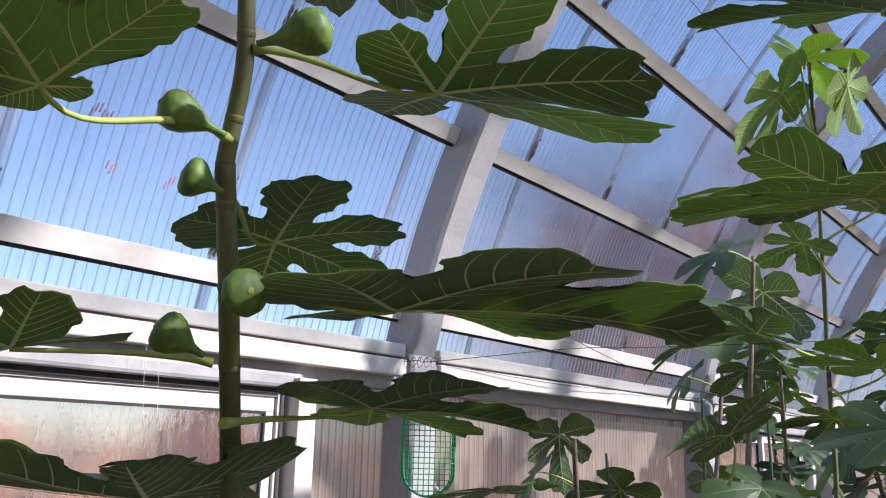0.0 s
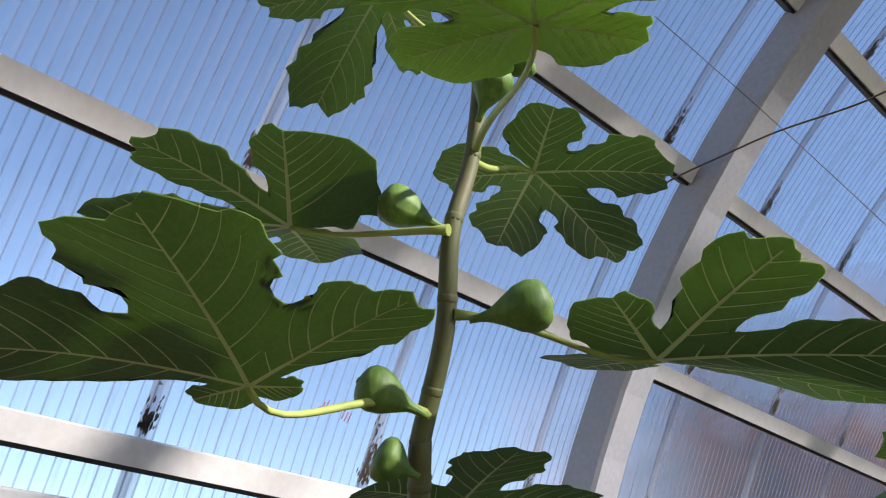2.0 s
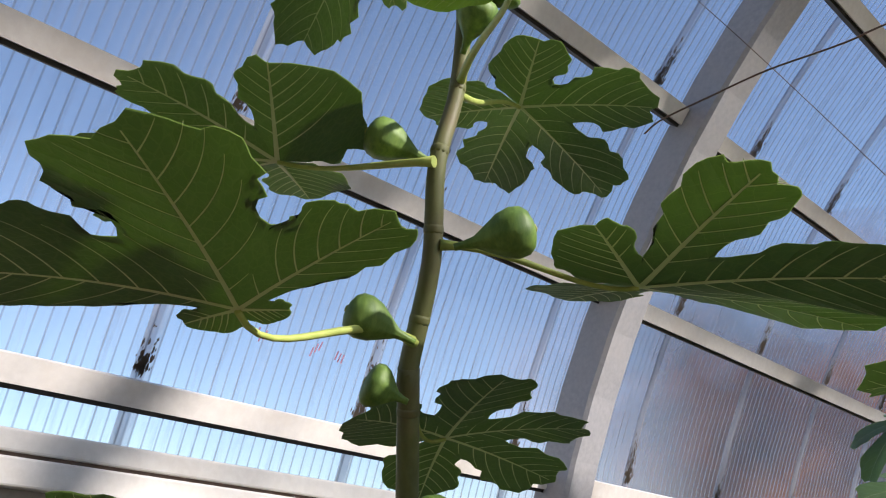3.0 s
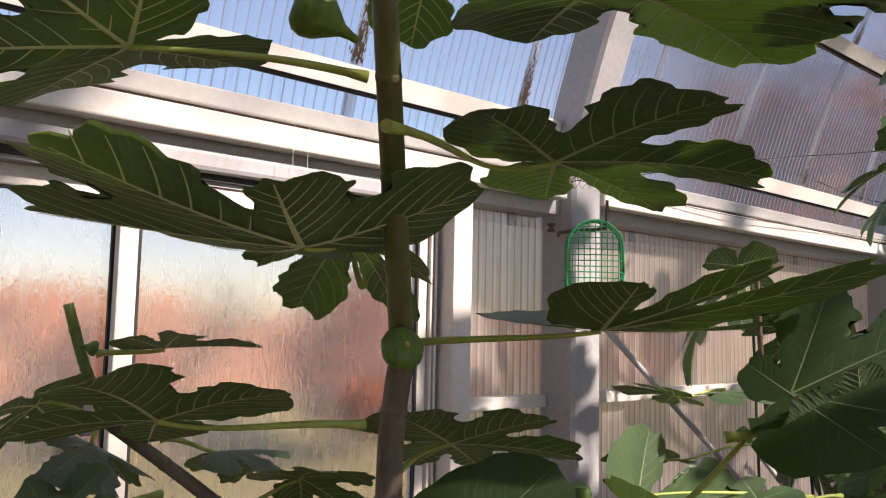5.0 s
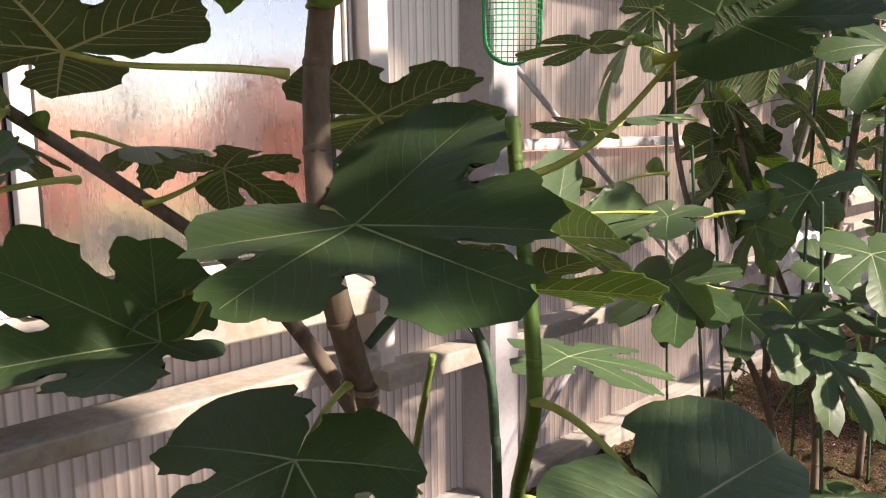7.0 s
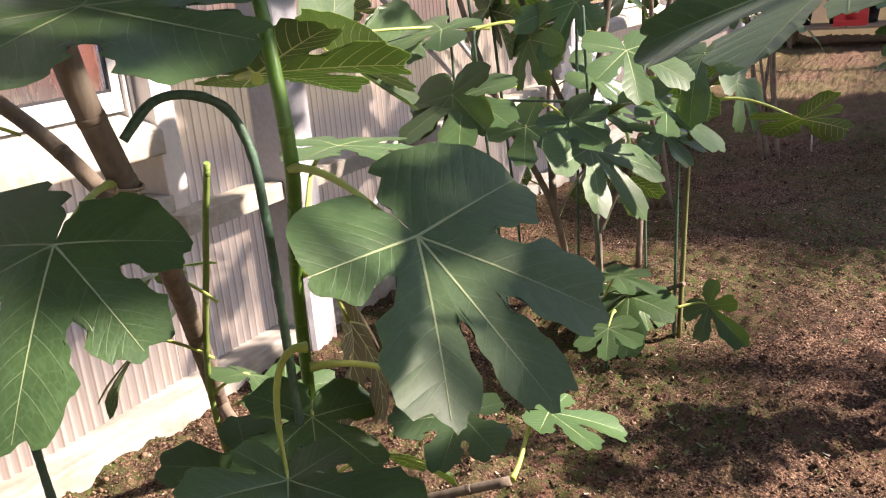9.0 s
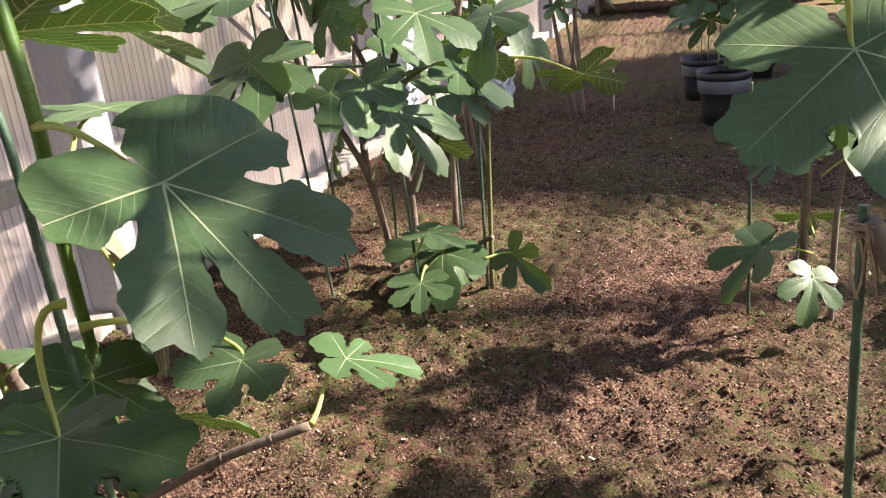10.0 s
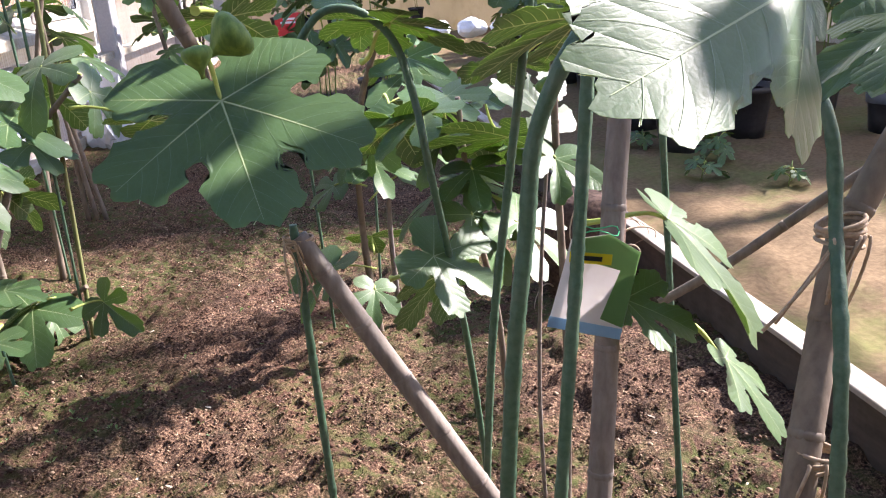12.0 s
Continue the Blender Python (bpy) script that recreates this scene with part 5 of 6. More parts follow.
fig_leaf(fig_b, (0.558, 1.973, 1.189), (-3, 18, 97), 0.16, 10, 0.12, (0.695, 2.235, 1.22), ((0.66, -108), (0.81, -52), (1.11, -2), (0.9, 54), (0.66, 108)), 0.36)
fig_leaf(fig_b, (0.762, 1.942, 1.382), (6, 3, -23), 0.15, -7, 0.11, (0.8, 2.19, 1.376), ((0.6, -105), (1.02, -60), (1.08, 1), (0.75, 53), (0.66, 108)), 0.36)
fig_leaf(fig_b, (0.842, 1.956, 1.123), (1, -13, 94), 0.21, 1, 0.13, (0.93, 2.222, 1.119), ((0.67, -111), (0.92, -50), (1.0, 0), (0.9, 53), (0.66, 108)), 0.36)
for line in B_STEMS:
    for i in range(6 if line[-1].z < 1 else 12, len(line), 3):
        if r_.random() < 0.85:
            sprig(fig_b, line[i], r_.uniform(0, 6.28), r_.uniform(0.17, 0.27), r_, r_.uniform(0.1, 0.4), 0.6)

# plants behind, further along the row
for j, (x, y, h) in enumerate(((0.75, 4.3, 2.3), (1.1, 5.6, 2.1), (0.8, 7.4, 2.2), (1.55, 3.7, 2.55))):
    pl = thing("fig_bush", (x, y, 0), "leafy fig plant in the row along the wall", "fig tree", "fig plants")
    r_ = random.Random(60 + j)
    tall = j == 3
    for s in range(3 if not tall else 1):
        a = r_.uniform(0, 6.28)
        lean = 0.16 if tall else 0.3
        low = 1.35 if tall else 0.0
        top = Vector((x + lean * math.cos(a), y + lean * math.sin(a), h * r_.uniform(0.85, 1)))
        if tall:
            p = ((0.95, 3.35, -0.03), (1.0, 3.4, 0.8), (1.2, 3.5, 1.5), (x, y, 2.0), top)
        else:
            p = ((x + 0.05 * s, y, -0.03), (x + 0.1 * math.cos(a), y + 0.1 * math.sin(a), h * 0.35), (x + 0.2 * math.cos(a), y + 0.2 * math.sin(a), h * 0.7), top)
        stem(pl, p, 0.014, 0.007, BARK, 0.1, "branch")
        line = spline(p, 12)
        for i in range(12, len(line), 2):
            if line[i].z > low:
                sprig(pl, line[i], r_.uniform(0, 6.28), r_.uniform(0.13, 0.22), r_, r_.uniform(0.1, 0.5), shapes=FAR)

# the staked plant by the bed's border
fig_k = thing("fig_tree", (2.75, 0.8, 0), "staked fig tree with a pale trunk and broad leaves", "fig tree", "fig plants")
stem(fig_k, ((2.66, 0.74, -0.05), (2.69, 0.78, 0.35), (2.71, 0.805, 0.62), (2.735, 0.85, 0.9), (2.76, 0.885, 1.12), (2.78, 0.90, 1.4), (2.66, 1.0, 1.7), (2.55, 1.08, 2.0)), 0.0195, 0.012, PALEBARK, 0.16, "trunk")
stem(fig_k, ((2.754, 1.092, -0.03), (2.667, 1.105, 0.12), (2.583, 1.113, 0.27), (2.412, 1.134, 0.573), (2.33, 1.144, 0.72), (2.284, 1.15, 0.80)), 0.020, 0.0165, PALEBARK, 0.11, "branch")
stem(fig_k, ((2.14, 0.94, 1.35), (2.173, 0.948, 1.221), (2.207, 0.953, 1.132)), 0.013, 0.010, BARK, 0.06, "branch")
stem(fig_k, ((2.78, 1.40, -0.03), (2.79, 1.42, 0.4), (2.78, 1.45, 0.9), (2.78, 1.45, 1.35)), 0.009, 0.007, BARK, 0.1, "shoot")
stem(fig_k, ((2.74, 1.45, -0.03), (2.735, 1.46, 0.3), (2.75, 1.47, 0.62), (2.77, 1.47, 0.85)), 0.005, 0.004, PALEBARK, 0.08, "shoot")
stem(fig_k, ((2.36, 2.45, -0.03), (2.33, 2.45, 0.35), (2.35, 2.4, 0.75), (2.45, 2.3, 1.05)), 0.013, 0.009, BARK, 0.1, "branch")
stem(fig_k, ((2.43, 2.5, -0.03), (2.42, 2.48, 0.4), (2.45, 2.4, 0.9)), 0.010, 0.008, PALEBARK, 0.1, "branch")
stem(fig_k, ((2.72, 1.93, -0.03), (2.70, 1.9, 0.3), (2.64, 1.85, 0.62), (2.62, 1.84, 0.9)), 0.010, 0.007, BARK, 0.1, "branch")
stem(fig_k, ((2.80, 0.45, -0.03), (2.81, 0.48, 0.4), (2.835, 0.517, 0.678), (2.883, 0.583, 0.821), (2.91, 0.611, 0.915), (2.932, 0.615, 0.961), (2.98, 0.62, 1.05), (3.05, 0.62, 1.15)), 0.0185, 0.015, BARK, 0.12, "trunk")
stem(fig_k, ((2.90, 1.15, 0.62), (3.012, 1.125, 0.695), (3.179, 1.088, 0.826), (3.3, 1.05, 0.92)), 0.008, 0.010, BARK, 0.1, "branch")
fig_fruit(fig_k, (2.239, 0.857, 1.125), (2.286, 0.868, 1.157), 0.030)
fig_fruit(fig_k, (2.247, 0.805, 1.108), (2.243, 0.807, 1.137), 0.018)
fig_fruit(fig_k, (2.78, 1.439, 0.942), (2.768, 1.446, 0.968), 0.024)
fig_fruit(fig_k, (2.76, 1.463, 0.876), (2.757, 1.456, 0.84), 0.022)
fig_leaf(fig_k, (2.834, 0.927, 0.852), (-40, -18, -124), 0.18, 10, 0.13, (2.726, 0.992, 0.834), ((0.50, -108), (0.80, -50), (1.15, -12), (1.0, 55), (0.42, 112)), 0.55)
fig_leaf(fig_k, (2.75, 0.85, 0.767), (-28, 22, -103), 0.12, 10, 0.12, (2.733, 0.859, 0.778), ((0.5, -105), (0.78, -46), (1.0, 0), (0.78, 46), (0.5, 105)), 0.50)
fig_leaf(fig_k, (2.935, 0.940, 0.614), (-42, -14, -127), 0.14, 4, 0.14, (2.853, 0.948, 0.679), ((0.36, -100), (0.72, -42), (1.02, -3), (0.76, 48), (0.36, 100)), 0.6)
fig_leaf(fig_k, (2.227, 0.984, 1.056), (-35, 4, -162), 0.22, 5, 0.07, (2.19, 0.986, 1.137), ((0.76, -113), (0.97, -50), (1.00, 0), (0.95, 52), (0.67, 104)), 0.55, None, 0.95)
fig_leaf(fig_k, (2.759, 0.291, 1.174), (-26, -11, 76), 0.08, 4, 0.14, (2.813, 0.315, 1.176), ((0.66, -108), (0.89, -54), (0.87, -1), (0.81, 56), (0.66, 108)))
fig_leaf(fig_k, (1.88, 1.018, 2.043), (4, -9, 98), 0.27, 5, 0.09, (1.933, 1.135, 2.034), ((0.67, -107), (0.92, -48), (0.94, -2), (0.93, 49), (0.66, 108)))
fig_leaf(fig_k, (1.966, 0.765, 2.171), (20, -19, 88), 0.22, 6, 0.12, (1.99, 0.912, 2.222), ((0.66, -108), (0.88, -51), (0.95, 1), (0.92, 50), (0.66, 108)))
fig_leaf(fig_k, (2.515, 1.348, 0.673), (-34, 27, -114), 0.15, 8, 0.12, (2.426, 1.39, 0.618), ((0.66, -108), (0.92, -49), (0.95, -2), (0.91, 50), (0.66, 108)))
fig_leaf(fig_k, (2.535, 1.473, 0.584), (-54, 31, 52), 0.15, -1, 0.16, (2.587, 1.441, 0.525), ((0.66, -108), (0.82, -54), (1.0, 0), (1.0, 53), (0.66, 108)))
fig_leaf(fig_k, (2.774, 1.517, 0.898), (50, -1, 48), 0.15, 11, 0.12, (2.786, 1.468, 0.937), ((0.66, -108), (0.97, -48), (0.96, -1), (0.95, 58), (0.57, 102)))
fig_leaf(fig_k, (2.683, 1.353, 1.039), (-16, 31, 37), 0.12, 9, 0.13, (2.772, 1.436, 1.063), ((0.66, -108), (0.76, -52), (1.0, 1), (0.93, 51), (0.66, 108)))
fig_leaf(fig_k, (2.725, 1.722, 0.817), (-2, 27, 74), 0.21, 6, 0.12, (2.785, 1.713, 0.839), ((0.66, -108), (0.94, -49), (0.97, 0), (0.94, 49), (0.66, 108)))
fig_leaf(fig_k, (2.652, 1.812, 0.696), (9, 11, 14), 0.13, -13, 0.13, (2.726, 1.783, 0.643), ((0.66, -108), (0.75, -50), (1.07, -3), (0.96, 54), (0.66, 108)))
fig_leaf(fig_k, (2.751, 1.811, 0.77), (-7, -15, -132), 0.12, -11, 0.12, (2.844, 1.79, 0.781), ((0.66, -108), (0.86, -53), (0.88, 0), (0.97, 52), (0.66, 108)))
fig_leaf(fig_k, (2.754, 1.096, 1.124), (-22, 17, 61), 0.19, 5, 0.13, (2.689, 1.111, 1.152), ((0.66, -108), (0.89, -51), (0.98, 0), (0.93, 51), (0.66, 108)))
fig_leaf(fig_k, (2.468, 1.331, 1.12), (-18, -13, -53), 0.15, -1, 0.12, (2.41, 1.424, 1.046), ((0.66, -108), (0.96, -56), (1.09, 5), (0.73, 51), (0.66, 108)))
fig_leaf(fig_k, (2.465, 1.8, 0.853), (-39, -11, -11), 0.18, 12, 0.14, (2.443, 1.91, 0.906), ((0.66, -108), (0.92, -50), (1.09, 2), (0.83, 48), (0.66, 108)))
fig_leaf(fig_k, (2.227, 1.112, 1.16), (-17, -15, -2), 0.14, 20, 0.12, (2.206, 1.007, 1.175), ((0.7, -108), (0.89, -50), (1.15, 10), (0.68, 39), (0.66, 108)))
fig_leaf(fig_k, (2.604, 2.002, 0.879), (-13, 0, -160), 0.15, 21, 0.11, (2.603, 2.082, 0.758), ((0.66, -108), (0.83, -51), (1.02, 1), (0.89, 49), (0.66, 108)))
fig_leaf(fig_k, (2.707, 1.991, 0.866), (-4, 24, -169), 0.11, 24, 0.09, (2.743, 2.07, 0.765), ((0.66, -108), (0.76, -49), (1.02, -2), (0.9, 50), (0.66, 108)))
fig_leaf(fig_k, (2.689, 0.295, 1.195), (-22, -58, 164), 0.142, -8, 0.12, (2.93, 0.47, 1.24), ((0.24, -80), (0.80, -26), (1.36, 8), (1.40, 34), (1.10, 112)), 0.86, None, 0.99)
# unseen leaf, added sunward to shade the right part of the leaf before it
fig_leaf(fig_k, (2.99, 0.33, 1.378), (0, 50, 24), 0.11, 8, 0.05, (2.98, 0.52, 1.24))
fig_leaf(fig_k, (2.863, 0.411, 1.165), (-33, -16, 84), 0.12, 11, 0.07, (3.05, 0.62, 1.15), ((0.71, -107), (0.82, -40), (1.00, 12), (0.77, 43), (0.75, 106)), 0.8, None, 0.97)
r_ = random.Random(77)
for p, n_ in (((2.36, 2.4, 0.7), 5), ((2.44, 2.42, 0.85), 5), ((2.45, 2.3, 1.05), 4), ((2.63, 1.85, 0.85), 7), ((2.75, 1.47, 0.8), 1), ((2.78, 1.45, 1.3), 4), ((2.36, 2.45, 0.3), 3)):
    for i in range(n_):
        sprig(fig_k, (p[0], p[1], p[2] - 0.05 * i), r_.uniform(0, 6.28), r_.uniform(0.11, 0.19), r_, r_.uniform(0.0, 0.5))

# its crown, unseen: leaves and a shoot added to shade leaves, ledge and bed
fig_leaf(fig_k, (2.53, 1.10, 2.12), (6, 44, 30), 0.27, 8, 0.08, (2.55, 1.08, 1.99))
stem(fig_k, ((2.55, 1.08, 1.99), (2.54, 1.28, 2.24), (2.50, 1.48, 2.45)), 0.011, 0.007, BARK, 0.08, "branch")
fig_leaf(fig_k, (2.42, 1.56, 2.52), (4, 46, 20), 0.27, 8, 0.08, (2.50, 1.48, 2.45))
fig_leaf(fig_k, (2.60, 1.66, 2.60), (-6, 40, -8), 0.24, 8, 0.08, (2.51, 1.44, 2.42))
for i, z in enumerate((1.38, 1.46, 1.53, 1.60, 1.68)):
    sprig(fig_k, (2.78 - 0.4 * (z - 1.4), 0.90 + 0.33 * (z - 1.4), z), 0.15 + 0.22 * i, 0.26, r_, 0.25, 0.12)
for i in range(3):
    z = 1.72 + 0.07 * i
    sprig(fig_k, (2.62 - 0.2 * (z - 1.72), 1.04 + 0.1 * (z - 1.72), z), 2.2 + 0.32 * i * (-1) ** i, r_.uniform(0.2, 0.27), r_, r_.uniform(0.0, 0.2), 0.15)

# ---- stakes, ties and small things ----


def stake(pts, r, group="green stakes"):
    bm = bmesh.new()
    line = spline(pts, 6) if len(pts) > 2 else [Vector(pts[0]).lerp(Vector(pts[1]), i / 30) for i in range(31)]
    fine, k_ = [], random.Random(int(1000 * pts[0][0] + 77 * pts[0][1]))
    for a, b in zip(line, line[1:]):
        n = max(1, int((b - a).length / 0.007))
        fine += [a.lerp(b, i / n) for i in range(n)]
    fine.append(line[-1])
    tube(bm, fine, [r * (k_.uniform(0.90, 1.0) + (0.10 if k_.random() < 0.25 else 0)) for _ in fine], 9)
    return tagged(part("garden_stake", bm, STAKE), "green plastic-coated garden stake in the soil", "stake", group)


stake(((1.152, 2.34, -0.08), (1.10, 2.33, 1.15)), 0.0055)
stake(((1.282, 2.667, -0.08), (1.31, 2.66, 1.5)), 0.0055)
stake(((0.754, 2.468, -0.08), (0.66, 2.45, 1.3)), 0.0055)
stake(((0.719, 2.70, -0.08), (0.60, 2.66, 1.7)), 0.0055)
stake(((0.877, 2.81, -0.08), (0.92, 2.8, 1.9)), 0.0055)
stake(((0.40, 2.85, -0.08), (0.36, 2.83, 1.75)), 0.0055)
stake(((1.0, 3.3, -0.08), (1.0, 3.25, 2.0)), 0.0055)
stake(((0.69, 2.46, 0.86), (1.16, 2.34, 0.87)), 0.0045, "cross stakes")
stake(((2.192, 2.54, -0.08), (2.17, 2.53, 0.75)), 0.0055)
stake(((2.353, 2.899, -0.08), (2.38, 2.90, 0.7)), 0.0055)
stake(((2.30, 1.10, -0.08), (2.278, 1.155, 0.82)), 0.0075)
stake(((3.05, 1.40, -0.08), (2.99, 1.44, 0.95)), 0.0075)
stake(((2.56, 1.20, -0.08), (2.60, 1.195, 0.5), (2.645, 1.185, 0.85), (2.72, 1.17, 1.35)), 0.008)
stake(((2.50, 0.56, -0.08), (2.53, 0.545, 0.5), (2.55, 0.535, 0.82), (2.571, 0.545, 0.98), (2.581, 0.55, 1.06), (2.602, 0.55, 1.115), (2.625, 0.555, 1.15), (2.66, 0.58, 1.18)), 0.0085)
stake(((2.57, 0.60, -0.08), (2.61, 0.67, 0.4), (2.64, 0.71, 0.7), (2.665, 0.745, 0.9), (2.69, 0.77, 1.2)), 0.0085)
stake(((2.62, 1.52, -0.08), (2.58, 1.44, 0.42), (2.517, 1.295, 0.862), (2.501, 1.31, 0.98), (2.475, 1.327, 1.081), (2.43, 1.33, 1.134), (2.382, 1.331, 1.15), (2.342, 1.327, 1.139), (2.309, 1.322, 1.10)), 0.0075)
stake(((2.82, 0.40, -0.08), (2.846, 0.467, 0.712), (2.883, 0.578, 0.946), (2.884, 0.605, 1.037), (2.867, 0.625, 1.09), (2.83, 0.63, 1.18)), 0.0075)
stake(((1.14, 0.64, 1.09), (1.162, 0.674, 1.13), (1.191, 0.709, 1.134), (1.221, 0.738, 1.111), (1.241, 0.748, 1.053), (1.255, 0.741, 0.973), (1.267, 0.73, 0.909), (1.28, 0.73, 0.3), (1.28, 0.74, -0.08)), 0.0065)
stake(((1.02, 0.55, -0.08), (1.02, 0.50, 0.92)), 0.006)


def tie(at, r, loops, tails, seed):
    """Twine wound round a stem and its stake, with hanging ends."""
    k_ = random.Random(seed)
    c = Vector(at)
    knot = thing("twine_tie", at, "brown jute twine tied round stem and stake", "twine", "twine ties")
    for j in range(loops):
        z = k_.uniform(-0.012, 0.012)
        tilt = k_.uniform(-0.3, 0.3)
        bm = bmesh.new()
        pts = [c + Vector((r * math.cos(a) * 1.25, r * math.sin(a), z + tilt * r * math.cos(a))) for a in (2 * math.pi * i / 14 for i in range(15))]
        tube(bm, pts, 0.0022, 5)
        part("loop", bm, TWINE, knot)
    for j in range(tails):
        d = Vector((k_.gauss(0, 0.02), k_.gauss(0, 0.02), -k_.uniform(0.05, 0.11)))
        s = c + Vector((r * k_.uniform(-1, 1), -r, 0))
        bm = bmesh.new()
        tube(bm, bend(s, s + Vector((0, -0.01, 0.01)), s + d * 0.5 + Vector((k_.gauss(0, 0.01), 0, 0)), s + d, 7), 0.002, 5)
        part("loose_end", bm, TWINE, knot)


tie((2.284, 1.155, 0.79), 0.02, 5, 5, 1)
tie((2.895, 0.59, 0.935), 0.019, 6, 7, 2)
tie((2.858, 0.53, 0.72), 0.020, 4, 3, 3)
tie((1.098, 0.662, 1.03), 0.021, 2, 1, 4)

# plant tag hung on the pale trunk
tag = thing("plant_tag", (2.693, 0.80, 0.825), "printed plastic plant tag hung on the trunk", "tag")
tag.rotation_euler = (radians(-4), radians(7), radians(-8))
GREENCARD = leafy("green_print", (0.16, 0.34, 0.12), (0.22, 0.42, 0.18), (0.3, 0.5, 0.2), 0.3, 0.4)
TAGM = leafy("printed_photo", (0.60, 0.52, 0.52), (0.80, 0.78, 0.78), (0.75, 0.72, 0.70), 0.3, 0.5)
for n_, pts, m_, d_ in (("card", ((-0.052, -0.06), (0.040, -0.07), (0.052, 0.045), (0.012, 0.065), (-0.034, 0.055)), TAGM, 0.0),
                        ("green_edge", ((0.012, -0.045), (0.041, -0.055), (0.052, 0.045), (0.012, 0.065), (-0.030, 0.055), (-0.02, 0.03), (0.03, 0.02)), GREENCARD, 0.0012),
                        ("white_edge", ((-0.052, -0.06), (-0.040, -0.06), (-0.024, 0.057), (-0.034, 0.055)), WHITEP, 0.0018),
                        ("yellow_band", ((-0.034, 0.026), (0.018, 0.026), (0.018, 0.040), (-0.034, 0.040)), YELLOW, 0.0022),
                        ("blue_band", ((-0.0525, -0.0605), (0.0395, -0.0705), (0.041, -0.056), (-0.051, -0.046)), BLUEBOX, 0.0022),
                        ("print_bar", ((-0.022, 0.030), (0.006, 0.030), (0.006, 0.036), (-0.022, 0.036)), DARK, 0.0030)):
    bm = bmesh.new()
    f_ = bm.faces.new([bm.verts.new((x, -d_, z)) for x, z in pts])
    bmesh.ops.solidify(bm, geom=[f_], thickness=0.0008)
    ob = part(n_, bm, m_)
    ob.parent = tag
    ob.matrix_basis = Matrix.Translation((0, -0.03, 0))
bm = bmesh.new()
tube(bm, [Vector((0.028 * math.cos(a), 0.02 * math.sin(a) + 0.0, 0.062 + 0.004 * math.sin(3 * a))) for a in (2 * math.pi * i / 16 for i in range(17))], 0.0008, 5)
ob = part("tag_loop", bm, GREENP)
ob.parent = tag

# green mesh basket hung from a bracket on the post
basket = thing("mesh_basket", (0.30, 1.995, 1.708), "bright green plastic mesh basket hung on the post", "basket")
basket.rotation_euler = (0, 0, radians(48))
W2, H2 = 0.085, 0.158


def rim(a, k=1.0):
    """A stadium outline: rounded top and bottom."""
    c, s = math.cos(a), math.sin(a)
    straight = H2 - W2
    return Vector((W2 * k * c, 0, W2 * k * s + (straight if s > 0 else -straight) * min(1, abs(s) * 6)))


bm = bmesh.new()
outline = [rim(2 * math.pi * i / 48) for i in range(49)]
for y_, r in ((-0.02, 0.0045), (0.02, 0.0035)):
    tube(bm, [p + Vector((0, y_, 0)) for p in outline], r, 6)
for p, q in zip(outline, outline[1:]):
    bm.faces.new([bm.verts.new(v) for v in (p + Vector((0, -0.02, 0)), q + Vector((0, -0.02, 0)), q + Vector((0, 0.02, 0)), p + Vector((0, 0.02, 0)))])
ob = part("rim", bm, GREENP)
ob.parent = basket


def half_width(z):
    s = H2 - W2
    d = max(0.0, abs(z) - s)
    return math.sqrt(max(0.0, W2 * W2 - d * d))


bm = bmesh.new()
for i in range(-4, 5):
    x = i * 0.0175
    h = H2 - W2 + math.sqrt(max(0, W2 * W2 - x * x))
    tube(bm, [Vector((x, -0.022 - 0.012 * (1 - (x / W2) ** 2) * (1 - (z / h) ** 2), z)) for z in (h * (k / 6 - 1) for k in range(13))], 0.0017, 4)
for j in range(-8, 9):
    z = j * 0.0175
    w = half_width(z)
    if w > 0.01:
        tube(bm, [Vector((x, -0.022 - 0.012 * (1 - (x / W2) ** 2) * (1 - (z / H2) ** 2), z)) for x in (w * (k / 5 - 1) for k in range(11))], 0.0017, 4)
ob = part("mesh", bm, GREENP)
ob.parent = basket
bracket = thing("hook_bracket", (0.2, 1.93, 1.82), "rusty iron rod bracket with a hook on the post", "bracket")
bm = bmesh.new()
tube(bm, spline(((0.16, 1.99, 1.832), (0.20, 1.95, 1.834), (0.26, 1.955, 1.836), (0.325, 2.00, 1.842), (0.332, 2.012, 1.855), (0.334, 2.014, 1.93))), 0.0055, 8)
part("rod", bm, IRON, bracket)
bm = bmesh.new()
lathe(bm, ((0.013, 0), (0.013, 0.008), (0.007, 0.01), (0.007, 0.018), (0.013, 0.02), (0.013, 0.028)), 14, 0, (0.17, 1.945, 1.838))
part("spool", bm, IRON, bracket)

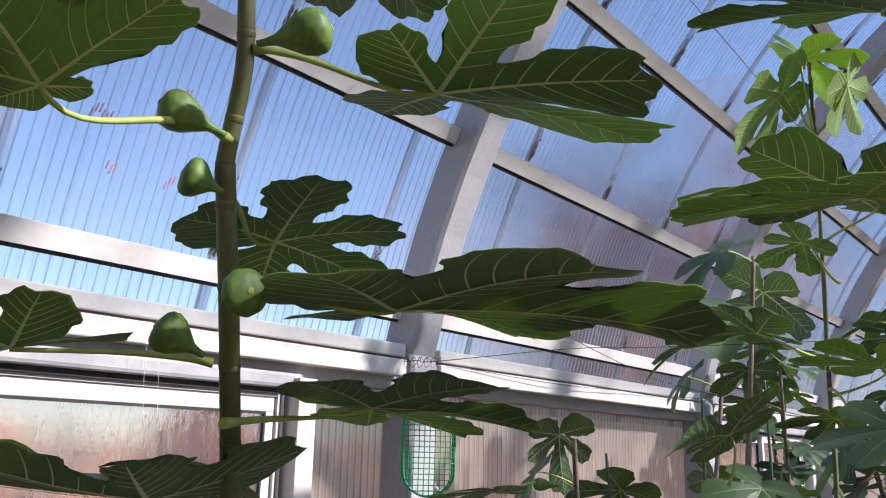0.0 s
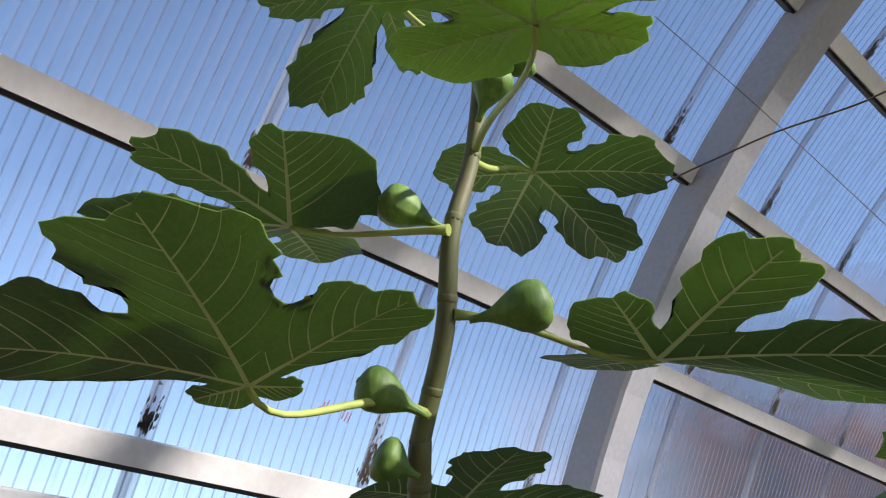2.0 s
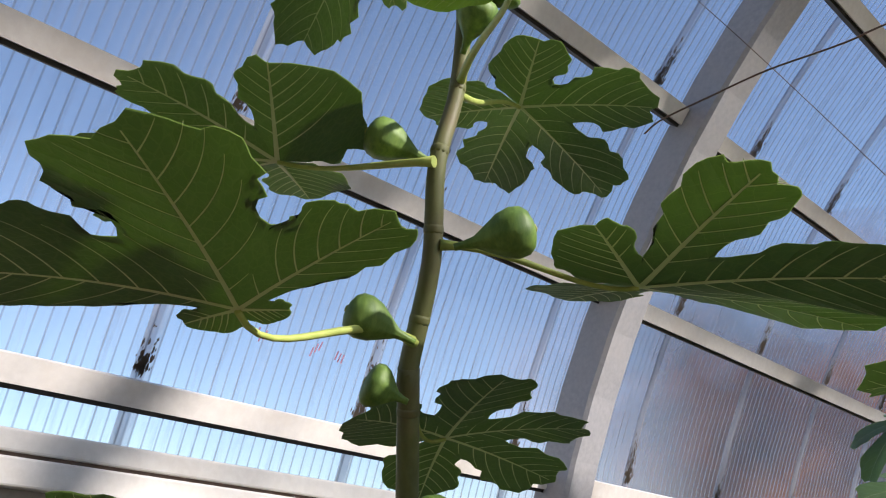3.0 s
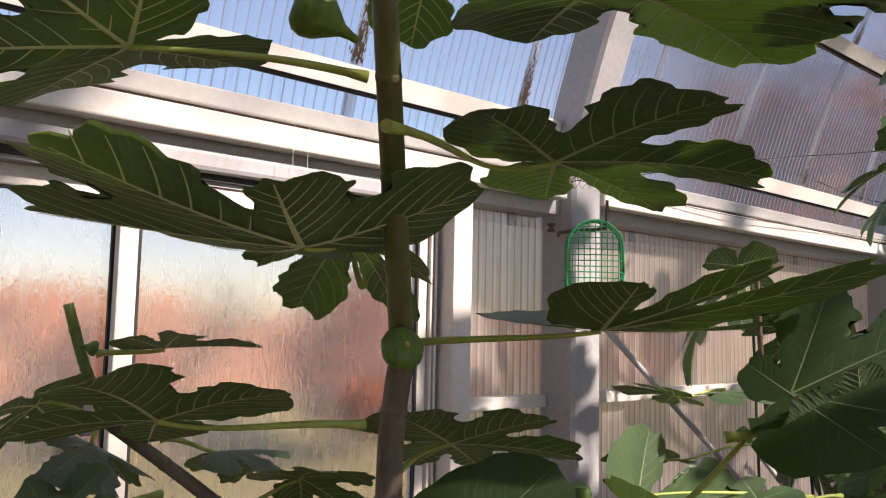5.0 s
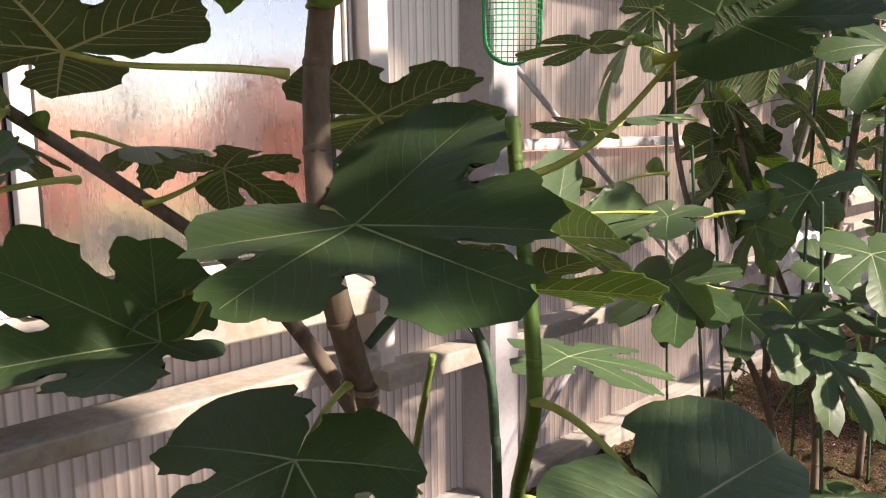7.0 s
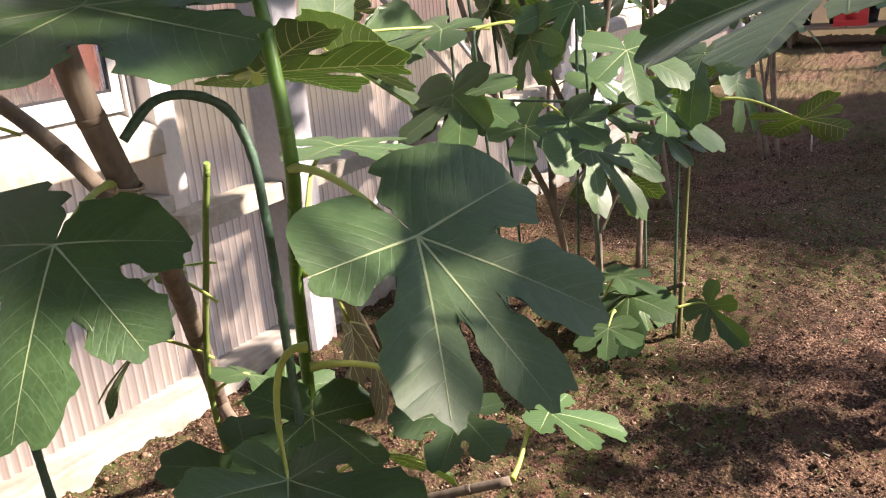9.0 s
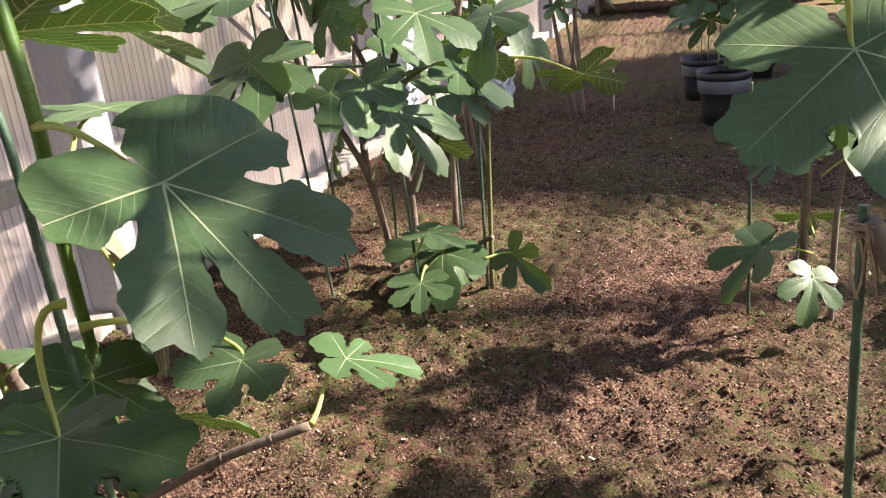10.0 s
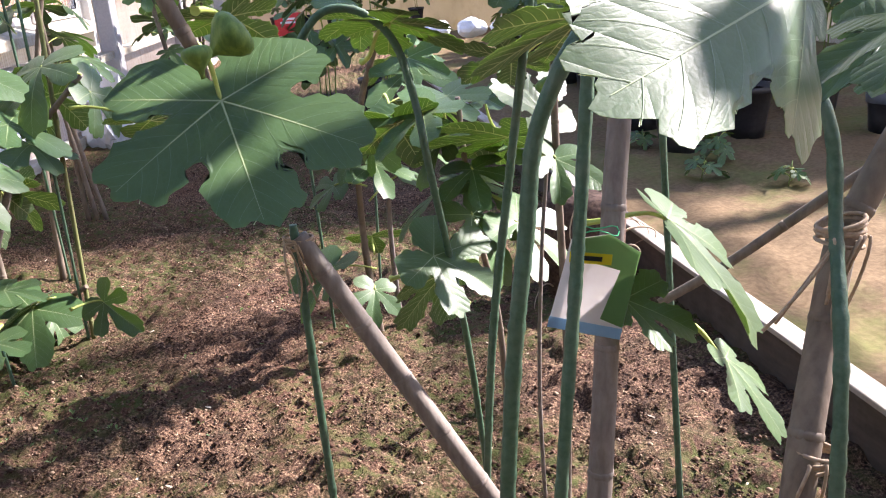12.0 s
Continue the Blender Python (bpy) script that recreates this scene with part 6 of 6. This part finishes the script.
# wires
for n_, pts, r in (("cross_wire", ((0.95, 1.47, 3.56), (1.017, 1.604, 3.451), (1.13, 1.824, 3.262), (1.37, 2.164, 2.835), (1.55, 2.45, 2.5)), 0.0013),
                   ("cable", ((0.80, 1.66, 3.10), (0.867, 1.652, 3.118), (1.016, 1.703, 3.168), (1.154, 1.744, 3.205), (1.34, 1.799, 3.232), (1.544, 1.837, 3.261), (2.4, 2.0, 3.32)), 0.003),
                   ("line_wire", ((0.22, 1.95, 1.99), (0.285, 1.95, 1.99), (0.342, 1.97, 1.986), (0.724, 2.197, 2.03), (0.999, 2.321, 2.033), (1.7, 2.6, 2.05)), 0.0014),
                   ("line_wire", ((0.50, 2.40, 2.16), (0.615, 2.474, 2.084), (0.75, 2.556, 2.004), (0.883, 2.623, 1.942), (1.4, 2.95, 1.8)), 0.0014),
                   ("line_wire", ((0.215, 2.2, 2.0), (0.235, 2.9, 1.985), (0.23, 3.6, 2.0), (0.215, 4.5, 2.02)), 0.0014)):
    bm = bmesh.new()
    tube(bm, spline(pts), r, 5)
    tagged(part(n_, bm, IRON), "thin dark wire strung across the greenhouse", "wire", "wires")
bm = bmesh.new()
for i in range(5):
    c = Vector((0.25 + 0.02 * i, 1.94 + 0.012 * i, 1.985))
    tube(bm, [c + Vector((0.02 * math.cos(a), 0.012 * math.sin(a), 0.018 * math.sin(a * 1.7))) for a in (0.7 * k_ for k_ in range(9))], 0.001, 4)
tagged(part("wire_twist", bm, IRON), "loose twist of thin wire at the post", "wire")
bm = bmesh.new()
for y_ in (0.98, 1.02):
    tube(bm, bend((0.22, y_, 2.0), (0.225, y_ - 0.01, 1.9), (0.222, y_, 1.8), (0.224, y_ + 0.01, 1.74), 8), 0.0006, 4)
tagged(part("thread", bm, WHITEP), "pale loose threads hanging from the beam", "thread")

# root ball with bare roots beside the border
root = thing("root_ball", (3.12, 2.68, 0), "dug-out root ball with pale dangling roots", "root ball")
bm = bmesh.new()
lathe(bm, ((0.12, -0.02), (0.145, 0.06), (0.15, 0.2), (0.148, 0.34), (0.13, 0.38), (0.05, 0.39)), 28, 0, (3.12, 2.68, 0))
for v in bm.verts:
    v.co += Vector((1, 1, 0.5)) * (0.030 * noise.noise(v.co * 9) + 0.014 * noise.noise(v.co * 27))
part("soil_clod", bm, CLOD, root)
k_ = random.Random(9)
for i in range(16):
    a = k_.uniform(0, 6.28)
    s = Vector((3.12 + 0.14 * math.cos(a), 2.68 + 0.14 * math.sin(a), k_.uniform(0.05, 0.4)))
    e = s + Vector((0.12 * math.cos(a) + k_.gauss(0, 0.06), 0.12 * math.sin(a) + k_.gauss(0, 0.06), k_.uniform(-0.16, 0.08)))
    e.z = max(e.z, 0.02)
    bm = bmesh.new()
    tube(bm, bend(s, s + Vector((0.04 * math.cos(a), 0.04 * math.sin(a), 0.05)), e + Vector((k_.gauss(0, 0.04), k_.gauss(0, 0.04), 0.04)), e, 8), (lambda q: [q * (1 - 0.08 * j) for j in range(9)])(k_.uniform(0.002, 0.006)), 6)
    part("bare_root", bm, ROOTS, root)

# crumpled film wrapped round the post further on
for x, y, z, s in ((0.26, 4.62, 0.55, 0.16), (0.30, 6.3, 0.25, 0.22)):
    bm = bmesh.new()
    bmesh.ops.create_icosphere(bm, subdivisions=4, radius=s)
    for v in bm.verts:
        v.co *= 1 + 0.55 * noise.noise(v.co * 9 + Vector((x, y, 0))) + 0.25 * noise.noise(v.co * 31)
        v.co.z *= 1.6
        v.co += Vector((x, y, z))
    tagged(part("plastic_film", bm, FILM), "crumpled clear plastic film bunched at a post", "plastic film")
bm = bmesh.new()
tube(bm, ((1.38, 5.75, -0.02), (1.38, 5.75, 0.3)), 0.006, 6)
tagged(part("marker_stick", bm, WHITEP), "short white marker stick in the soil", "stick")

# ---- pots, crates and benches ----

def potted_plant(x, y, z, r, h, seed, leaves=7, tall=0.6, band=None):
    k_ = random.Random(seed)
    pot_t = thing("potted_plant", (x, y, z), "black plastic pot with a young leafy plant", "potted plant", "pots")
    bm = bmesh.new()
    lathe(bm, ((r * 0.74, 0.0), (r * 0.80, h * 0.3), (r * 0.95, h * 0.86), (r * 1.04, h * 0.87), (r * 1.05, h), (r * 0.98, h), (r * 0.94, h * 0.9)), 22, 0, (x, y, z))
    part("pot", bm, BLACKP, pot_t)
    if band:
        bm = bmesh.new()
        lathe(bm, ((r * 0.97, h * 0.62), (r * 1.0, h * 0.84), (r * 1.001, h * 0.85)), 22, 0, (x, y, z))
        part("faded_band", bm, BAND, pot_t, "faded bluish band")
    bm = bmesh.new()
    lathe(bm, ((0.01, h * 0.88), (r * 0.93, h * 0.9)), 16, 0, (x, y, z))
    part("potting_soil", bm, CLOD, pot_t)
    for s in range(2):
        top = Vector((x + k_.gauss(0, 0.08), y + k_.gauss(0, 0.08), z + h + tall * k_.uniform(0.7, 1.1)))
        line = bend((x + k_.gauss(0, 0.02), y, z + h * 0.9), (x, y, z + h + tall * 0.4), top - Vector((0, 0, tall * 0.2)), top, 8)
        bm = bmesh.new()
        tube(bm, line, 0.005, 6)
        part("stem", bm, SHOOT, pot_t)
        for i in range(leaves):
            sprig(pot_t, line[2 + i % 7], k_.uniform(0, 6.28), k_.uniform(0.12, 0.22), k_, k_.uniform(0, 0.6), shapes=FAR)


potted_plant(2.10, 5.35, 0.0, 0.16, 0.33, 1, 5, 0.9, True)
potted_plant(1.96, 6.1, 0.0, 0.15, 0.3, 2, 5, 0.9, True)
potted_plant(2.35, 7.0, 0.0, 0.15, 0.3, 3, 5, 0.8)
n_ = 10
for row, (x0, cnt) in enumerate(((4.15, 9), (4.75, 10), (5.5, 9))):
    for i in range(cnt):
        n_ += 1
        k_ = random.Random(n_)
        yy = 4.75 + 0.72 * i + k_.gauss(0, 0.1)
        z = 0.03 if row == 0 or yy < 6.7 else 0.30
        potted_plant(x0 + k_.gauss(0, 0.08), yy, z, k_.uniform(0.13, 0.17), k_.uniform(0.26, 0.33), n_, 18 if row else 6, k_.uniform(1.3, 2.0) if row else k_.uniform(0.4, 0.7), k_.random() < 0.3)


def bench(x0, x1, y0, y1, z, label):
    b = thing("bench", ((x0 + x1) / 2, (y0 + y1) / 2, 0), label, "bench", "benches")
    for i in range(4):
        w = (x1 - x0) / 4
        bm = bmesh.new()
        box(bm, x0 + i * w, x0 + (i + 1) * w - 0.012, y0, y1, z - 0.03, z, 0.003)
        part("plank", bm, WOOD, b)
    for x in (x0 + 0.05, x1 - 0.05):
        for y in (y0 + 0.1, (y0 + y1) / 2, y1 - 0.1):
            bm = bmesh.new()
            box(bm, x - 0.03, x + 0.03, y - 0.03, y + 0.03, -0.05, z - 0.032, 0.003)
            part("leg", bm, WOOD, b)


bench(4.5, 5.75, 6.55, 11.5, 0.285, "low grey timber bench carrying rows of pots")
bench(-0.0 + 0.3, 3.3, 12.3, 13.2, 0.30, "low timber bench across the end of the bed")
for x, m_, lab in ((1.08, REDP, "red plastic bottle crate on the end bench"),):
    crate = thing("crate", (x, 12.6, 0.3), lab, "crate", "crates")
    for q in ((x - 0.2, x + 0.2, 12.40, 12.415, 0.30, 0.38), (x - 0.2, x + 0.2, 12.40, 12.415, 0.44, 0.60), (x - 0.2, x - 0.06, 12.40, 12.415, 0.385, 0.435), (x + 0.06, x + 0.2, 12.40, 12.415, 0.385, 0.435),
              (x - 0.2, x - 0.185, 12.416, 12.75, 0.30, 0.60), (x + 0.185, x + 0.2, 12.416, 12.75, 0.30, 0.60), (x - 0.184, x + 0.184, 12.74, 12.75, 0.30, 0.60), (x - 0.184, x + 0.184, 12.416, 12.739, 0.305, 0.32)):
        bm = bmesh.new()
        box(bm, *q)
        part("panel", bm, m_, crate)
    for x0, z in ((x - 0.12, 0.47), (x - 0.08, 0.52)):
        bm = bmesh.new()
        box(bm, x0, x + 0.10, 12.392, 12.399, z, z + 0.03)
        part("print_bar", bm, WHITEP, crate, "white printed bar")
for i in range(7):
    potted_plant(0.45 + 0.42 * i, 12.95, 0.3, 0.12, 0.24, 200 + i, 5, 0.5)

# bags by the bench behind
for i in range(6):
    k_ = random.Random(300 + i)
    bm = bmesh.new()
    bmesh.ops.create_icosphere(bm, subdivisions=3, radius=0.2)
    for v in bm.verts:
        v.co = Vector((v.co.x * 1.1, v.co.y * 0.8, v.co.z * 0.7)) * (1 + 0.2 * noise.noise(v.co * 8 + Vector((i, 0, 0))))
        v.co += Vector((3.2 + 0.5 * i, 11.9, 0.14 + 0.12))
    tagged(part("soil_bag", bm, k_.choice((WHITEP, FILM))), "pale plastic sack lying by the bench", "bag", "bags")

# seedlings on the path
for i, (x, y) in enumerate(((4.25, 4.25), (4.4, 3.7), (4.05, 3.95), (4.9, 3.5), (3.95, 4.7))):
    k_ = random.Random(400 + i)
    sd = thing("seedling", (x, y, 0.03), "small self-sown green seedling on the mossy path", "seedling", "seedlings")
    bm = bmesh.new()
    tube(bm, ((x, y, 0.0), (x + 0.01, y, 0.08), (x + 0.02, y + 0.01, 0.16)), 0.003, 5)
    part("stem", bm, SHOOT, sd)
    for q in range(9 if i == 0 else 5):
        sprig(sd, (x + 0.015, y, 0.06 + 0.015 * q), 2.4 * q, k_.uniform(0.05, 0.09), k_, k_.uniform(0.1, 0.6), shapes=FAR)
